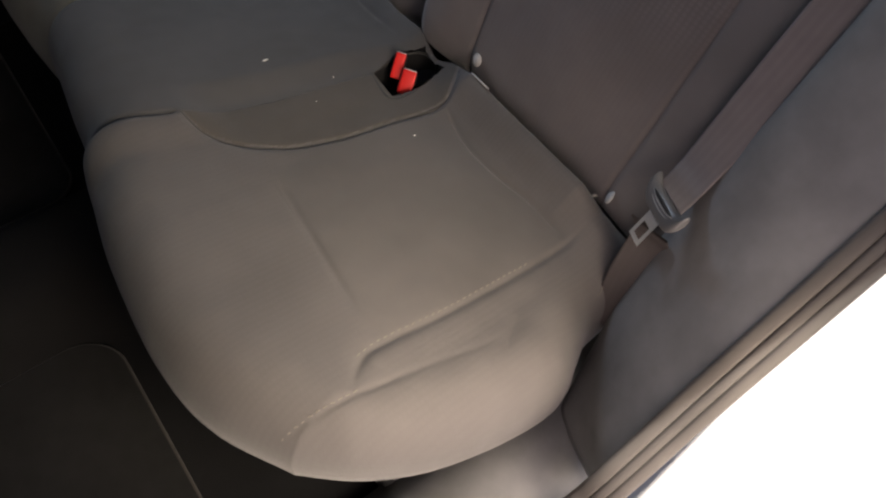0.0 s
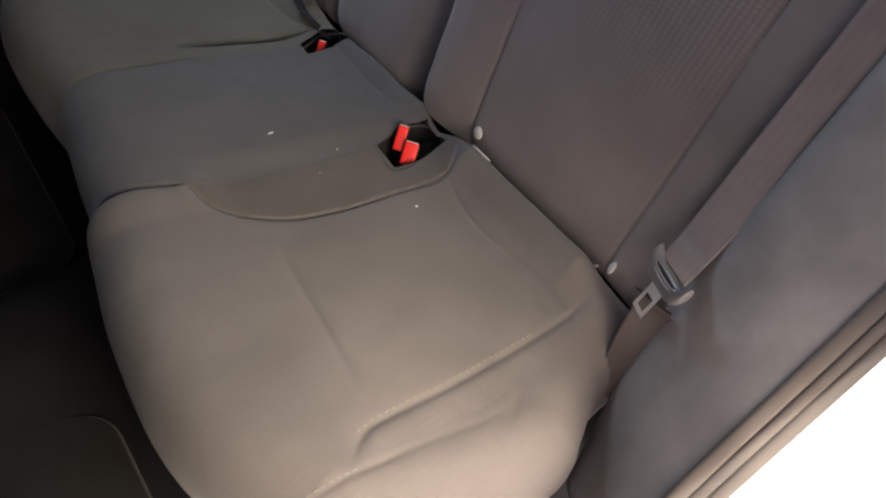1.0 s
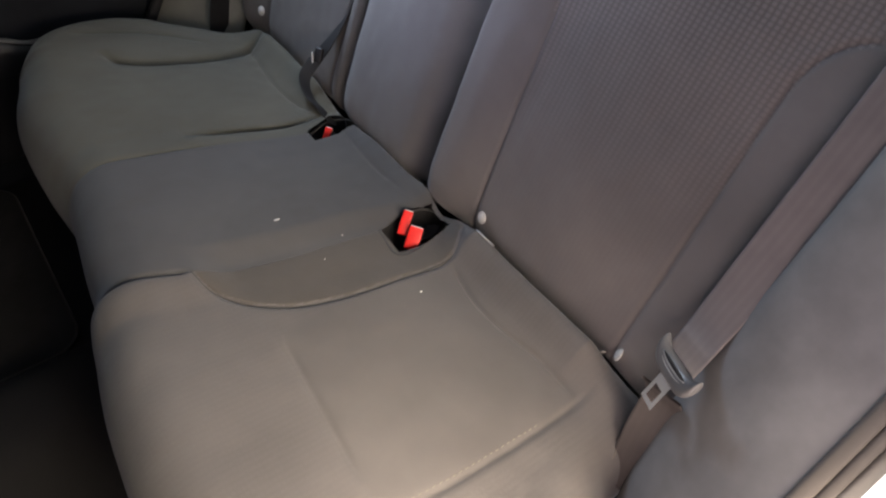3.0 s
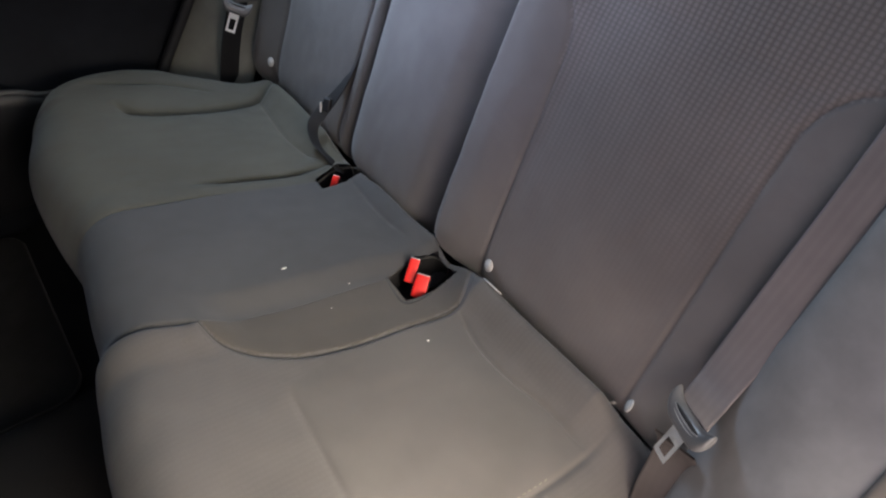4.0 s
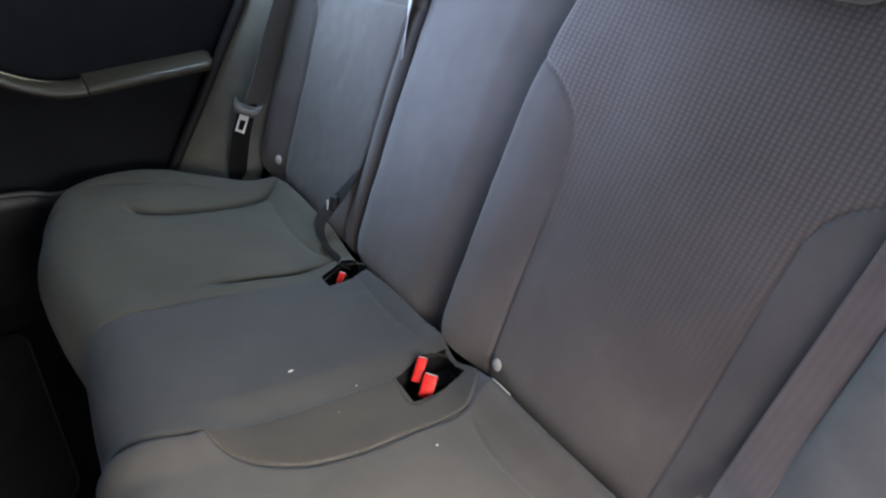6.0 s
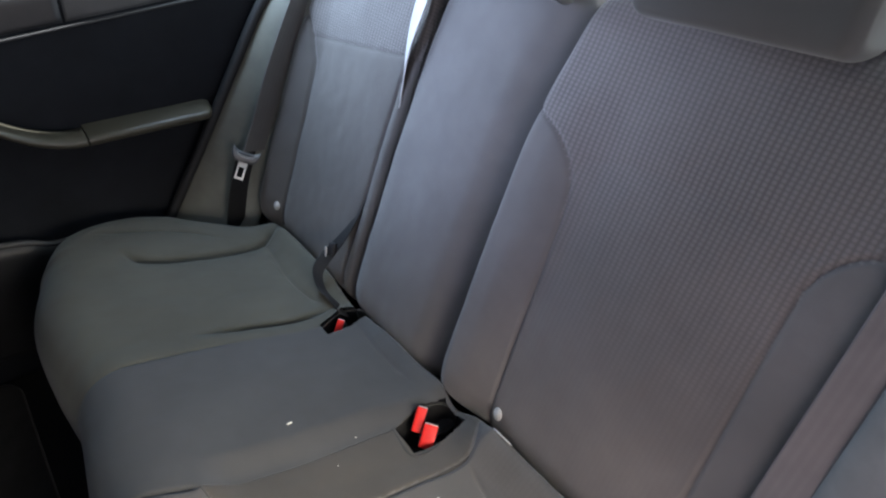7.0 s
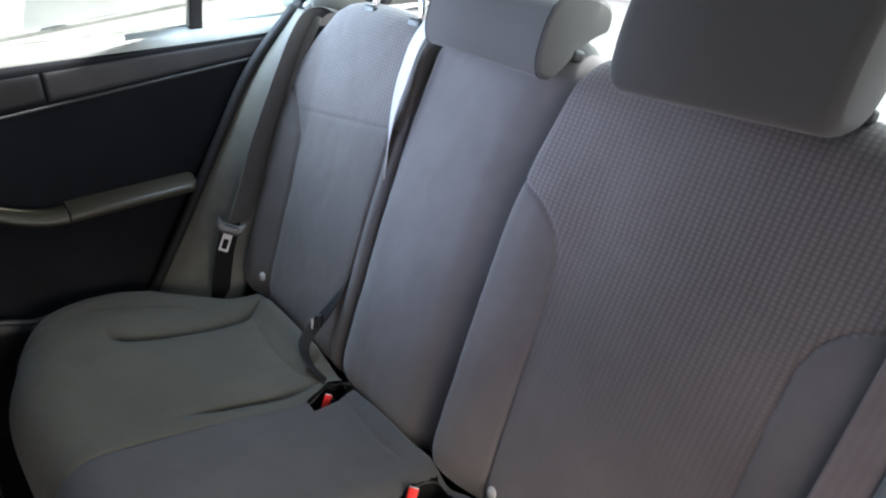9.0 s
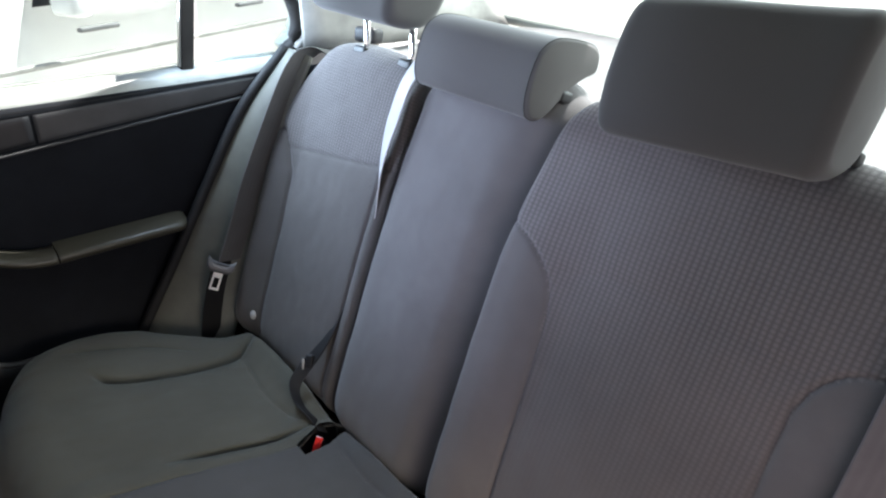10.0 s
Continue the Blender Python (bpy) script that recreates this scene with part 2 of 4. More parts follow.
def far_from(g, line, n=160):
    """The distance of each place of a grid to a curve, and the share of the curve's length at which it is nearest."""
    c = spline(line, n)
    p = g.reshape(-1, 2)
    best, where = np.full(len(p), 9.0), np.zeros(len(p))
    for i in range(n - 1):
        a, d = c[i], c[i + 1] - c[i]
        t = np.clip(((p - a) @ d) / max(d @ d, 1e-12), 0, 1)
        e = np.linalg.norm(p - a - t[:, None] * d, axis=1)
        near = e < best
        best[near], where[near] = e[near], (i + t[near]) / (n - 1)
    return best.reshape(g.shape[:2]), where.reshape(g.shape[:2])


def rolled(d, radius, deep):
    """How far a rounded edge falls at a distance d from the rim."""
    k = np.clip(1 - d / radius, 0, 1)
    return deep * (1 - np.sqrt(np.clip(1 - k**2.2, 0, 1)))


def groove(g, line, deep=0.004, wide=0.004, soft_deep=0.006, soft_wide=0.022, fade=0.0):
    d, w = far_from(g, line)
    k = 1.0
    if fade:
        k = np.clip(w / fade, 0, 1) * np.clip((1 - w) / fade, 0, 1)
    return -k * (deep * np.exp(-((d / wide) ** 2)) + soft_deep * np.exp(-d / soft_wide))


def inside(g, poly):
    p, c = g.reshape(-1, 2), np.array(poly)
    hit = np.zeros(len(p), bool)
    for i in range(len(c)):
        a, b = c[i], c[i - 1]
        cross = (a[1] > p[:, 1]) != (b[1] > p[:, 1])
        with np.errstate(divide="ignore", invalid="ignore"):
            x = (b[0] - a[0]) * (p[:, 1] - a[1]) / (b[1] - a[1]) + a[0]
        hit ^= cross & (p[:, 0] < x)
    return hit.reshape(g.shape[:2])


def sheet(parent, flat, height, lift, regions, skirt, hole=None, wells=()):
    """Upholstery: a grid of flat places raised by height, with a skirt down from its rim, cut into one part for each region.
    regions: rows of name, material, label and a mask of the grid's faces."""
    nv, nu = height.shape
    P = lift(flat[..., 0], flat[..., 1], height)
    du, dv = np.gradient(P, axis=1), np.gradient(P, axis=0)
    N = np.cross(du, dv)
    N /= np.linalg.norm(N, axis=-1, keepdims=True) + 1e-12
    mean = N.reshape(-1, 3).mean(0)
    up = lift(np.zeros(1), np.zeros(1), np.ones(1))[0] - lift(np.zeros(1), np.zeros(1), np.zeros(1))[0]
    flip = mean @ up < 0
    if flip:
        N = -N
    idx = np.arange(nv * nu).reshape(nv, nu)
    quads = np.stack([idx[:-1, :-1], idx[:-1, 1:], idx[1:, 1:], idx[1:, :-1]], -1)
    if flip:
        quads = quads[..., ::-1]
    keep = np.ones(quads.shape[:2], bool) if hole is None else ~hole
    obs = []
    for name, material, label, mask in regions:
        use = quads[mask & keep]
        ids, inv = np.unique(use, return_inverse=True)
        me = bpy.data.meshes.new(name)
        me.from_pydata(P.reshape(-1, 3)[ids].tolist(), [], inv.reshape(-1, 4).tolist())
        uvl = me.uv_layers.new(name="UVMap")
        uvl.data.foreach_set("uv", flat.reshape(-1, 2)[ids][inv.ravel()].astype(np.float32).ravel())
        me.materials.append(material)
        me.shade_smooth()
        me.normals_split_custom_set_from_vertices(N.reshape(-1, 3)[ids].tolist())
        ob = new(name, me)
        ob.parent = parent
        if label:
            ob["label"] = label
        obs.append(ob)
    ring = np.r_[idx[0, :], idx[1:, -1], idx[-1, -2::-1], idx[-2:0:-1, 0]]
    rim, rimf = P.reshape(-1, 3)[ring], flat.reshape(-1, 2)[ring]
    mid = rimf.mean(0)
    rows, frows = [rim], [rimf]
    for deep, draw in skirt:
        f = rimf + (mid - rimf) * draw
        rows.append(lift(f[:, 0], f[:, 1], height.reshape(-1)[ring] - deep))
        frows.append(f + 0.3 * deep)
    V = np.vstack(rows)
    n = len(ring)
    faces = []
    open_rim = np.zeros(n, bool)
    for w in wells:
        c = np.array(w)
        open_rim |= inside(rimf[None], (c + (c - c.mean(0)) * 0.06).tolist())[0]
    for k in range(len(rows) - 1):
        for i in range(n):
            j = (i + 1) % n
            if open_rim[i] or open_rim[j]:
                continue
            q = [k * n + i, k * n + j, (k + 1) * n + j, (k + 1) * n + i]
            faces.append(q if flip else q[::-1])
    me = bpy.data.meshes.new("side_band")
    me.from_pydata(V.tolist(), [], faces)
    uvl = me.uv_layers.new(name="UVMap")
    F = np.vstack(frows)
    uvl.data.foreach_set("uv", F[np.array(faces).ravel()].astype(np.float32).ravel())
    me.materials.append(regions[0][1])
    me.shade_smooth()
    ob = new("side_band", me)
    ob.parent = parent
    return obs


def back_lift(x, v, d):
    return np.stack([x, -v * SB + d * CB, 0.30 + v * CB + d * SB], -1)


def seat_lift(x, y, h):
    return np.stack([x, y, h], -1)


def box_bm(sx, sy, sz, bevel=0.0, segs=2, m=None):
    bm = bmesh.new()
    bmesh.ops.create_cube(bm, size=1.0)
    bmesh.ops.scale(bm, vec=(sx, sy, sz), verts=bm.verts)
    if bevel:
        bmesh.ops.bevel(bm, geom=bm.edges[:], offset=bevel, segments=segs, affect="EDGES", profile=0.6)
    if m is not None:
        bmesh.ops.transform(bm, matrix=m, verts=bm.verts)
    return bm


def tube_bm(pts, radius, sides=8, closed=False, taper=None):
    bm = bmesh.new()
    p = np.array(pts, float)
    n = len(p)
    rings = []
    for i in range(n):
        if closed:
            t = p[(i + 1) % n] - p[i - 1]
        else:
            t = p[min(i + 1, n - 1)] - p[max(i - 1, 0)]
        t = Vector(t).normalized()
        a = t.cross(Vector((0, 0, 1)) if abs(t.z) < 0.9 else Vector((1, 0, 0))).normalized()
        b = t.cross(a)
        r = radius if taper is None else radius * taper[i]
        rings.append([bm.verts.new(Vector(p[i]) + r * (math.cos(k * 2 * math.pi / sides) * a + math.sin(k * 2 * math.pi / sides) * b)) for k in range(sides)])
    for i in range(n if closed else n - 1):
        q, w = rings[i], rings[(i + 1) % n]
        for k in range(sides):
            bm.faces.new((q[k], q[(k + 1) % sides], w[(k + 1) % sides], w[k]))
    if not closed:
        bm.faces.new(rings[0][::-1])
        bm.faces.new(rings[-1])
    bmesh.ops.recalc_face_normals(bm, faces=bm.faces)
    return bm


def loft_bm(rows, thick=0.0):
    """A smooth surface through rows of places, each row with as many places."""
    bm = bmesh.new()
    v = [[bm.verts.new(p) for p in row] for row in rows]
    for i in range(len(v) - 1):
        for k in range(len(v[0]) - 1):
            bm.faces.new((v[i][k], v[i][k + 1], v[i + 1][k + 1], v[i + 1][k]))
    bmesh.ops.recalc_face_normals(bm, faces=bm.faces)
    if thick:
        bmesh.ops.solidify(bm, geom=bm.faces[:], thickness=thick)
    return bm


def ribbon(name, parent, centre, side, width, material, thick=0.0013, label=""):
    """Belt webbing: a strip with rounded selvedges along centre; side gives its cross direction at each place."""
    c, s = np.array(centre, float), np.array(side, float)
    s /= np.linalg.norm(s, axis=1, keepdims=True)
    n = len(c)
    t = np.gradient(c, axis=0)
    nrm = np.cross(t, s)
    nrm /= np.linalg.norm(nrm, axis=1, keepdims=True)
    prof = [(-0.5, 0.0), (-0.492, 0.8), (-0.47, 1.0), (-0.44, 0.85), (0.44, 0.85), (0.47, 1.0), (0.492, 0.8), (0.5, 0.0), (0.492, -0.8), (0.44, -0.85), (-0.44, -0.85), (-0.492, -0.8)]
    verts, uv = [], []
    length = np.r_[0, np.cumsum(np.linalg.norm(np.diff(c, axis=0), axis=1))]
    for i in range(n):
        for a, b in prof:
            verts.append((c[i] + s[i] * width * a + nrm[i] * thick * b).tolist())
            uv.append((width * a, length[i]))
    k = len(prof)
    faces = [[i * k + j, i * k + (j + 1) % k, (i + 1) * k + (j + 1) % k, (i + 1) * k + j] for i in range(n - 1) for j in range(k)]
    me = bpy.data.meshes.new(name)
    me.from_pydata(verts, [], faces)
    uvl = me.uv_layers.new(name="UVMap")
    uvl.data.foreach_set("uv", np.array(uv, np.float32)[np.array(faces).ravel()].ravel())
    me.materials.append(material)
    me.shade_smooth()
    ob = new(name, me)
    ob.parent = parent
    if label:
        ob["label"] = label
    return ob


def faces_of(mask):
    return mask[:-1, :-1] & mask[1:, 1:] | mask[:-1, 1:] & mask[1:, :-1]


# ---- setting: ground, cabin shell ----
def ground_sheet():
    m, nt, b = nodes_of("sunlit_concrete")
    co = nt.nodes.new("ShaderNodeTexCoord").outputs["Object"]
    link(nt, blend(nt, ramp(nt, noise_of(nt, co, 1.5, 6), 0.3, 0.7), (0.50, 0.47, 0.43), (0.60, 0.57, 0.53)), b.inputs["Base Color"])
    b.inputs["Roughness"].default_value = 0.9
    relief(nt, b, noise_of(nt, co, 120, 4), 0.4, 0.004)
    bm = bmesh.new()
    bmesh.ops.create_grid(bm, x_segments=4, y_segments=4, size=600)
    bmesh.ops.translate(bm, vec=(0, 0, -0.36), verts=bm.verts)
    tagged(part("ground", bm, m, smooth=False), "pale sunlit concrete ground outside the car", "ground", kind="structure")


ground_sheet()

# floor of the cabin with a low tunnel between the footwells
rows = []
for y in np.linspace(0.1, 0.95, 12):
    rows.append([(x, y, -0.035 + 0.10 * math.exp(-((x - 0.03) / 0.11) ** 4)) for x in np.linspace(-0.68, 0.70, 60)])
floor = part("floor", loft_bm(rows, 0.01), CARPET)
tagged(floor, "black carpeted footwell floor with a low tunnel", "floor", kind="structure")
uvl = floor.data.uv_layers.new(name="UVMap")
co_all = np.array([floor.data.vertices[lp.vertex_index].co[:2] for lp in floor.data.loops], np.float32)
uvl.data.foreach_set("uv", co_all.ravel())

# plain dark wall ahead of the footwell, the roof and the body below the bench
# Out-of-view walls in place of the front seats; their heights shape the light.
tagged(part("wall_front", box_bm(0.66, 0.04, 0.98, 0.01, m=pose(-0.37, 0.88, 0.45)), TRIM_DARK), "plain dark wall closing the front of the cabin", "wall", kind="structure")
tagged(part("wall_front_low", box_bm(0.46, 0.04, 0.89, 0.01, m=pose(0.47, 0.88, 0.405)), TRIM_DARK), "plain dark wall in place of the front passenger seat", "wall", kind="structure")
tagged(part("wall_console", box_bm(0.28, 0.04, 0.58, 0.01, m=pose(0.10, 0.88, 0.25)), TRIM_DARK), "plain dark low wall in the gap between the front walls", "wall", kind="structure")
tagged(part("wall_bulkhead", box_bm(1.40, 0.03, 0.84, 0.005, m=pose(0.0, -0.37, 0.37)), TRIM_DARK), "dark bulkhead behind the rear backrest", "wall", kind="structure")
rows = []
for y in np.linspace(-0.42, 1.40, 18):
    z = 1.315 - 0.05 * max(0, (-y - 0.02)) ** 1.2
    rows.append([(x, y, z - 0.10 * abs(x / 0.62) ** 3) for x in np.linspace(-0.60, 0.62, 30)])
tagged(part("ceiling", loft_bm(rows, 0.02), LINER), "woven headliner under the roof, darkened to bounce less light", "ceiling", kind="structure")


# unseen panels, added to stop light leaking in from below and the sides
tagged(part("wall_underbody", box_bm(1.46, 1.62, 0.03, 0.004, 1, pose(0.0, 0.20, -0.065)), TRIM_DARK), "dark underbody below the cabin floor", "floor pan", kind="structure")
for sgn in (-1, 1):
    tagged(part("wall_rocker", box_bm(0.04, 1.40, 0.13, 0.01, 2, pose(sgn * 0.71, 0.28, 0.0)), TRIM_DARK), "dark rocker panel below the door opening", "body panel", kind="structure")
    tagged(part("wall_rear_side", box_bm(0.03, 0.36, 0.80, 0.008, 2, pose(sgn * 0.695, -0.24, 0.32)), TRIM_DARK), "dark inner rear quarter below the shelf", "body panel", kind="structure")

# unseen roof rail over the near door opening, added to block direct sun
rail = spline([(-0.60, -0.30, 1.05), (-0.612, -0.20, 1.14), (-0.612, -0.05, 1.20), (-0.605, 0.3, 1.235), (-0.60, 1.0, 1.235)], 50)
tagged(part("trim_roof_rail", tube_bm(rail, 0.035, 12), TRIM_LIGHT), "unseen pale roof rail that blocks sun over the door opening", "trim", kind="structure")


# parcel shelf, sloping rear pillars and rear window
def rear_deck():
    shelf = thing("parcel_shelf", "grey felt parcel shelf behind the backrest", "shelf", kind="structure")
    rows = []
    for y in np.linspace(-0.27, -0.80, 14):
        rows.append([(x, y, 0.80 + 0.02 * (-(y + 0.27) / 0.5) - 0.025 * abs(x / 0.6) ** 4) for x in np.linspace(-0.62, 0.64, 40)])
    part("felt_panel", loft_bm(rows, 0.015), SHELF_CLOTH, shelf)
    rw = thing("rear_window", "sloping rear window above the parcel shelf", "window", kind="structure")
    pane = part("pane", loft_bm([[(x, -0.82 + 0.44 * k, 0.80 + 0.475 * k) for x in np.linspace(-0.60, 0.62, 12)] for k in np.linspace(0, 1, 6)], 0.004), GLASS, rw)
    pane.visible_shadow = False
    part("top_seal", tube_bm([(x, -0.375, 1.283) for x in np.linspace(-0.6, 0.62, 8)], 0.012), TRIM_LIGHT, rw)
    part("bottom_seal", tube_bm([(x, -0.82, 0.81) for x in np.linspace(-0.68, 0.70, 8)], 0.012), TRIM_LIGHT, rw)


rear_deck()


def rear_pillar(side, name):
    """The slanting pillar trim beside the rear window, from the shelf to the roof."""
    rows = []
    for k in np.linspace(0, 1, 14):
        y0, z0 = -0.24 + 0.06 * k, 0.80 + 0.47 * k
        y1, z1 = -0.80 + 0.43 * k, 0.80 + 0.47 * k
        x0, x1 = side * (0.655 - 0.09 * k), side * (0.62 - 0.06 * k)
        rows.append([(x0 + (x1 - x0) * w - side * 0.03 * math.sin(w * math.pi), y0 + (y1 - y0) * w, z0 + (z1 - z0) * w) for w in np.linspace(0, 1, 12)])
    return tagged(part(name, loft_bm(rows, 0.02), TRIM_LIGHT), "pale grey trim of the sloping rear pillar", "pillar trim", kind="structure")


tagged(part("seat_latch", box_bm(0.05, 0.035, 0.03, 0.010, 3, pose(0.475, -0.285, 0.845, 10, 0, 20)), TRIM_DARK), "small dark latch knob beside the far backrest", "latch")
rear_pillar(1, "trim_pillar_far")
rear_pillar(-1, "trim_pillar_near")


# roof side and rear quarter above the door openings, both sides, added to block direct sun
FRAME = [(0.690, -0.205, 0.775), (0.690, -0.232, 0.80), (0.688, -0.247, 0.84), (0.683, -0.235, 0.885), (0.672, -0.19, 0.96), (0.65, -0.10, 1.06), (0.625, 0.05, 1.14), (0.61, 0.30, 1.19), (0.605, 0.8, 1.20), (0.605, 1.05, 1.19)]
QUARTER = [(0.69, -0.40, 0.74), (0.69, -0.50, 0.80), (0.685, -0.58, 0.86), (0.67, -0.56, 0.95), (0.64, -0.50, 1.03), (0.60, -0.44, 1.11), (0.52, -0.30, 1.22), (0.45, 0.10, 1.30), (0.45, 0.6, 1.32), (0.45, 1.05, 1.32)]


def quarter(side, name):
    a, b = spline(FRAME, 70), spline(QUARTER, 70)
    rows = [[(side * (p[0] + (q[0] - p[0]) * w + 0.02 * math.sin(math.pi * w)), p[1] + (q[1] - p[1]) * w, p[2] + (q[2] - p[2]) * w + 0.015 * math.sin(math.pi * w)) for w in np.linspace(0, 1, 12)] for p, q in zip(a, b)]
    tagged(part(name, loft_bm(rows, 0.008), TRIM_LIGHT), "pale inner skin of roof side and rear quarter", "body panel", kind="structure")


def outer_skin(side, name):
    """An unseen painted rear quarter added to keep sun off the near trim: behind the door opening, from the shoulder up
    to the roof.
    """
    fz = [(0.775, -0.205), (0.84, -0.262), (0.885, -0.25), (0.96, -0.205), (1.06, -0.115), (1.14, 0.035), (1.20, 0.30), (1.245, 0.60)]
    xz = [(0.60, 0.86), (0.775, 0.815), (0.90, 0.765), (1.06, 0.705), (1.15, 0.66), (1.21, 0.61), (1.27, 0.52)]
    rows = []
    for z in np.linspace(0.775, 1.26, 26):
        y0 = np.interp(z, [a for a, b in fz], [b for a, b in fz])
        x = np.interp(z, [a for a, b in xz], [b for a, b in xz])
        y1 = -1.05 + 0.62 * max(0.0, (z - 0.84) / 0.42)
        rows.append([(side * (x - 0.05 * w ** 2), y0 + (y1 - y0) * w, z) for w in np.linspace(0, 1, 14)])
    tagged(part(name, loft_bm(rows, 0.003), PAINT), "unseen painted outer skin of the rear quarter, blocking sun", "body panel", kind="structure")


PAINT = plastic("dark_body_paint", (0.06, 0.05, 0.05), 0.25, 60, 0.02, 0.05)
outer_skin(-1, "wall_outer_near")
quarter(1, "wall_quarter_far")
quarter(-1, "wall_quarter_near")


# side trim between backrest and door opening, both sides
def side_trim(inner, outer, name, label, bulge, side, material, skew=1.0):
    a, b = spline(inner, 60), spline(outer, 60)
    rows = []
    for i in range(60):
        row = []
        for w in np.linspace(0, 1, 24):
            p = a[i] + (b[i] - a[i]) * w
            p = p + np.array([-side * bulge * 0.3, bulge * 0.7, bulge * 0.5]) * math.sin(math.pi * w ** skew) ** 0.8
            row.append(tuple(p))
        rows.append(row)
    return tagged(part(name, loft_bm(rows, 0.006), material), label, "side trim", kind="structure")


NEAR_IN = [(-0.632, 0.150, 0.085), (-0.600, 0.080, 0.16), (-0.570, 0.014, 0.286), (-0.572, -0.053, 0.486), (-0.568, -0.132, 0.686), (-0.560, -0.194, 0.846)]
NEAR_OUT = [(-0.734, 0.205, 0.105), (-0.731, 0.215, 0.22), (-0.720, 0.13, 0.36), (-0.712, 0.0, 0.52), (-0.70, -0.11, 0.70), (-0.675, -0.20, 0.84)]
side_trim(NEAR_IN, NEAR_OUT, "trim_near_side", "smooth grey side trim beside the seat", 0.022, -1, TRIM, 0.5)
FAR_IN = [(0.50, 0.20, 0.02), (0.53, 0.10, 0.12), (0.575, 0.00, 0.28), (0.567, -0.066, 0.48), (0.557, -0.146, 0.68), (0.545, -0.196, 0.80)]
FAR_OUT = [(0.66, 0.26, 0.08), (0.66, 0.20, 0.22), (0.655, 0.09, 0.40), (0.652, 0.0, 0.55), (0.65, -0.09, 0.69), (0.65, -0.20, 0.80)]
side_trim(FAR_IN, FAR_OUT, "trim_far_side", "smooth grey side trim beside the seat", 0.012, 1, TRIM_SHADED)

# door seal round the near opening: a trim lip and a rubber bead
seal = thing("door_seal", "grey rubber seal round the open door's frame", "door seal", kind="structure")
lip = spline([(-0.734, 0.27, 0.08), (-0.733, 0.245, 0.22), (-0.724, 0.13, 0.36), (-0.716, 0.0, 0.52), (-0.704, -0.11, 0.70), (-0.68, -0.20, 0.84)], 60)


def strip_along(line, profile, out, face):
    """A moulded strip: the profile's (out, face) steps carried along a line."""
    out, face = np.array(out), np.array(face)
    return loft_bm([[tuple(p + u * out + n * face) for u, n in profile] for p in line])


ACROSS, FACE = (-1.0, -0.02, -0.08), (0.0, 0.85, 0.52)
part("trim_lip", strip_along(lip, [(-0.010, -0.006), (-0.009, 0.003), (-0.005, 0.0050), (0.004, 0.0050), (0.0060, 0.0044), (0.0068, 0.0022)], ACROSS, FACE), SEAL_RUBBER, seal)
part("bead", strip_along(lip, [(0.0068, 0.0022), (0.0076, 0.0042), (0.010, 0.0052), (0.013, 0.0054), (0.0165, 0.0046), (0.0178, 0.0040), (0.0182, 0.0026)], ACROSS, FACE), SEAL_RUBBER, seal)
part("flange", strip_along(lip, [(0.0182, 0.0026), (0.0190, 0.0040), (0.022, 0.0048), (0.027, 0.0040), (0.031, 0.0010), (0.032, -0.006), (0.030, -0.016)], ACROSS, FACE), SEAL_RUBBER, seal)

# soft black seal where the far door closes against the side trim
seal_f = thing("door_seal", "black rubber seal between side trim and closed door", "door seal", kind="structure")
part("bead", tube_bm(spline(FAR_OUT, 60) + np.array([-0.006, 0.006, 0.004]), 0.0105, 12), WELL_PL, seal_f)

# sill trim below the near cushion
rows = []
for y in np.linspace(0.02, 0.95, 30):
    rows.append([(-0.56, y, 0.02), (-0.60, y, 0.07), (-0.625, y, 0.095), (-0.66, y, 0.105), (-0.70, y, 0.10), (-0.735, y, 0.085), (-0.745, y, 0.04)])
tagged(part("trim_sill", loft_bm(rows, 0.006), TRIM), "grey plastic sill trim below the door opening", "sill trim", kind="structure")


# dark boxes added below the seat's outer corners to block outside light in the gaps
for sgn in (-1, 1):
    tagged(part("wall_filler", box_bm(0.135, 0.235, 0.32, 0.004, 1, pose(sgn * 0.5375, -0.125, 0.10)), WELL_PL), "dark filler panel below the seat corner", "wall", kind="structure")
    tagged(part("wall_filler", box_bm(0.13, 0.20, 0.20, 0.004, 1, pose(sgn * 0.495, 0.0, 0.05)), WELL_PL), "dark filler panel below the seat corner", "wall", kind="structure")

tagged(part("wall_seat_base", box_bm(1.16, 0.40, 0.19, 0.01, 2, pose(0.01, 0.22, 0.06)), TRIM_DARK), "dark carpeted base below the bench", "seat base", kind="structure")

# unseen middle pillar ahead of the near door opening, and the door swung open from it, placed to block light
tagged(part("wall_pillar_near", box_bm(0.10, 0.34, 1.3, 0.02, 3, pose(-0.69, 0.83, 0.56)), TRIM_MID), "unseen dark middle pillar that narrows the near door's light", "pillar trim", kind="structure")
tagged(part("door_near", box_bm(0.95, 0.07, 1.28, 0.03, 3, pose(-1.125, 0.475, 0.56, 0, 0, 42)), TRIM_DARK), "unseen rear door, open on the near side to block light", "car door", kind="structure")


# ---- bench cushion ----
bench = thing("bench_seat", "three-place grey cloth bench cushion with moulded bolsters", "car seat")

SEAM_N = [(-0.135, 0.022), (-0.130, 0.07), (-0.114, 0.137), (-0.108, 0.264), (-0.088, 0.396), (-0.056, 0.503), (-0.052, 0.535)]
SEAM_F = [(0.145, 0.022), (0.145, 0.06), (0.128, 0.113), (0.150, 0.25), (0.161, 0.331), (0.171, 0.47), (0.172, 0.495)]
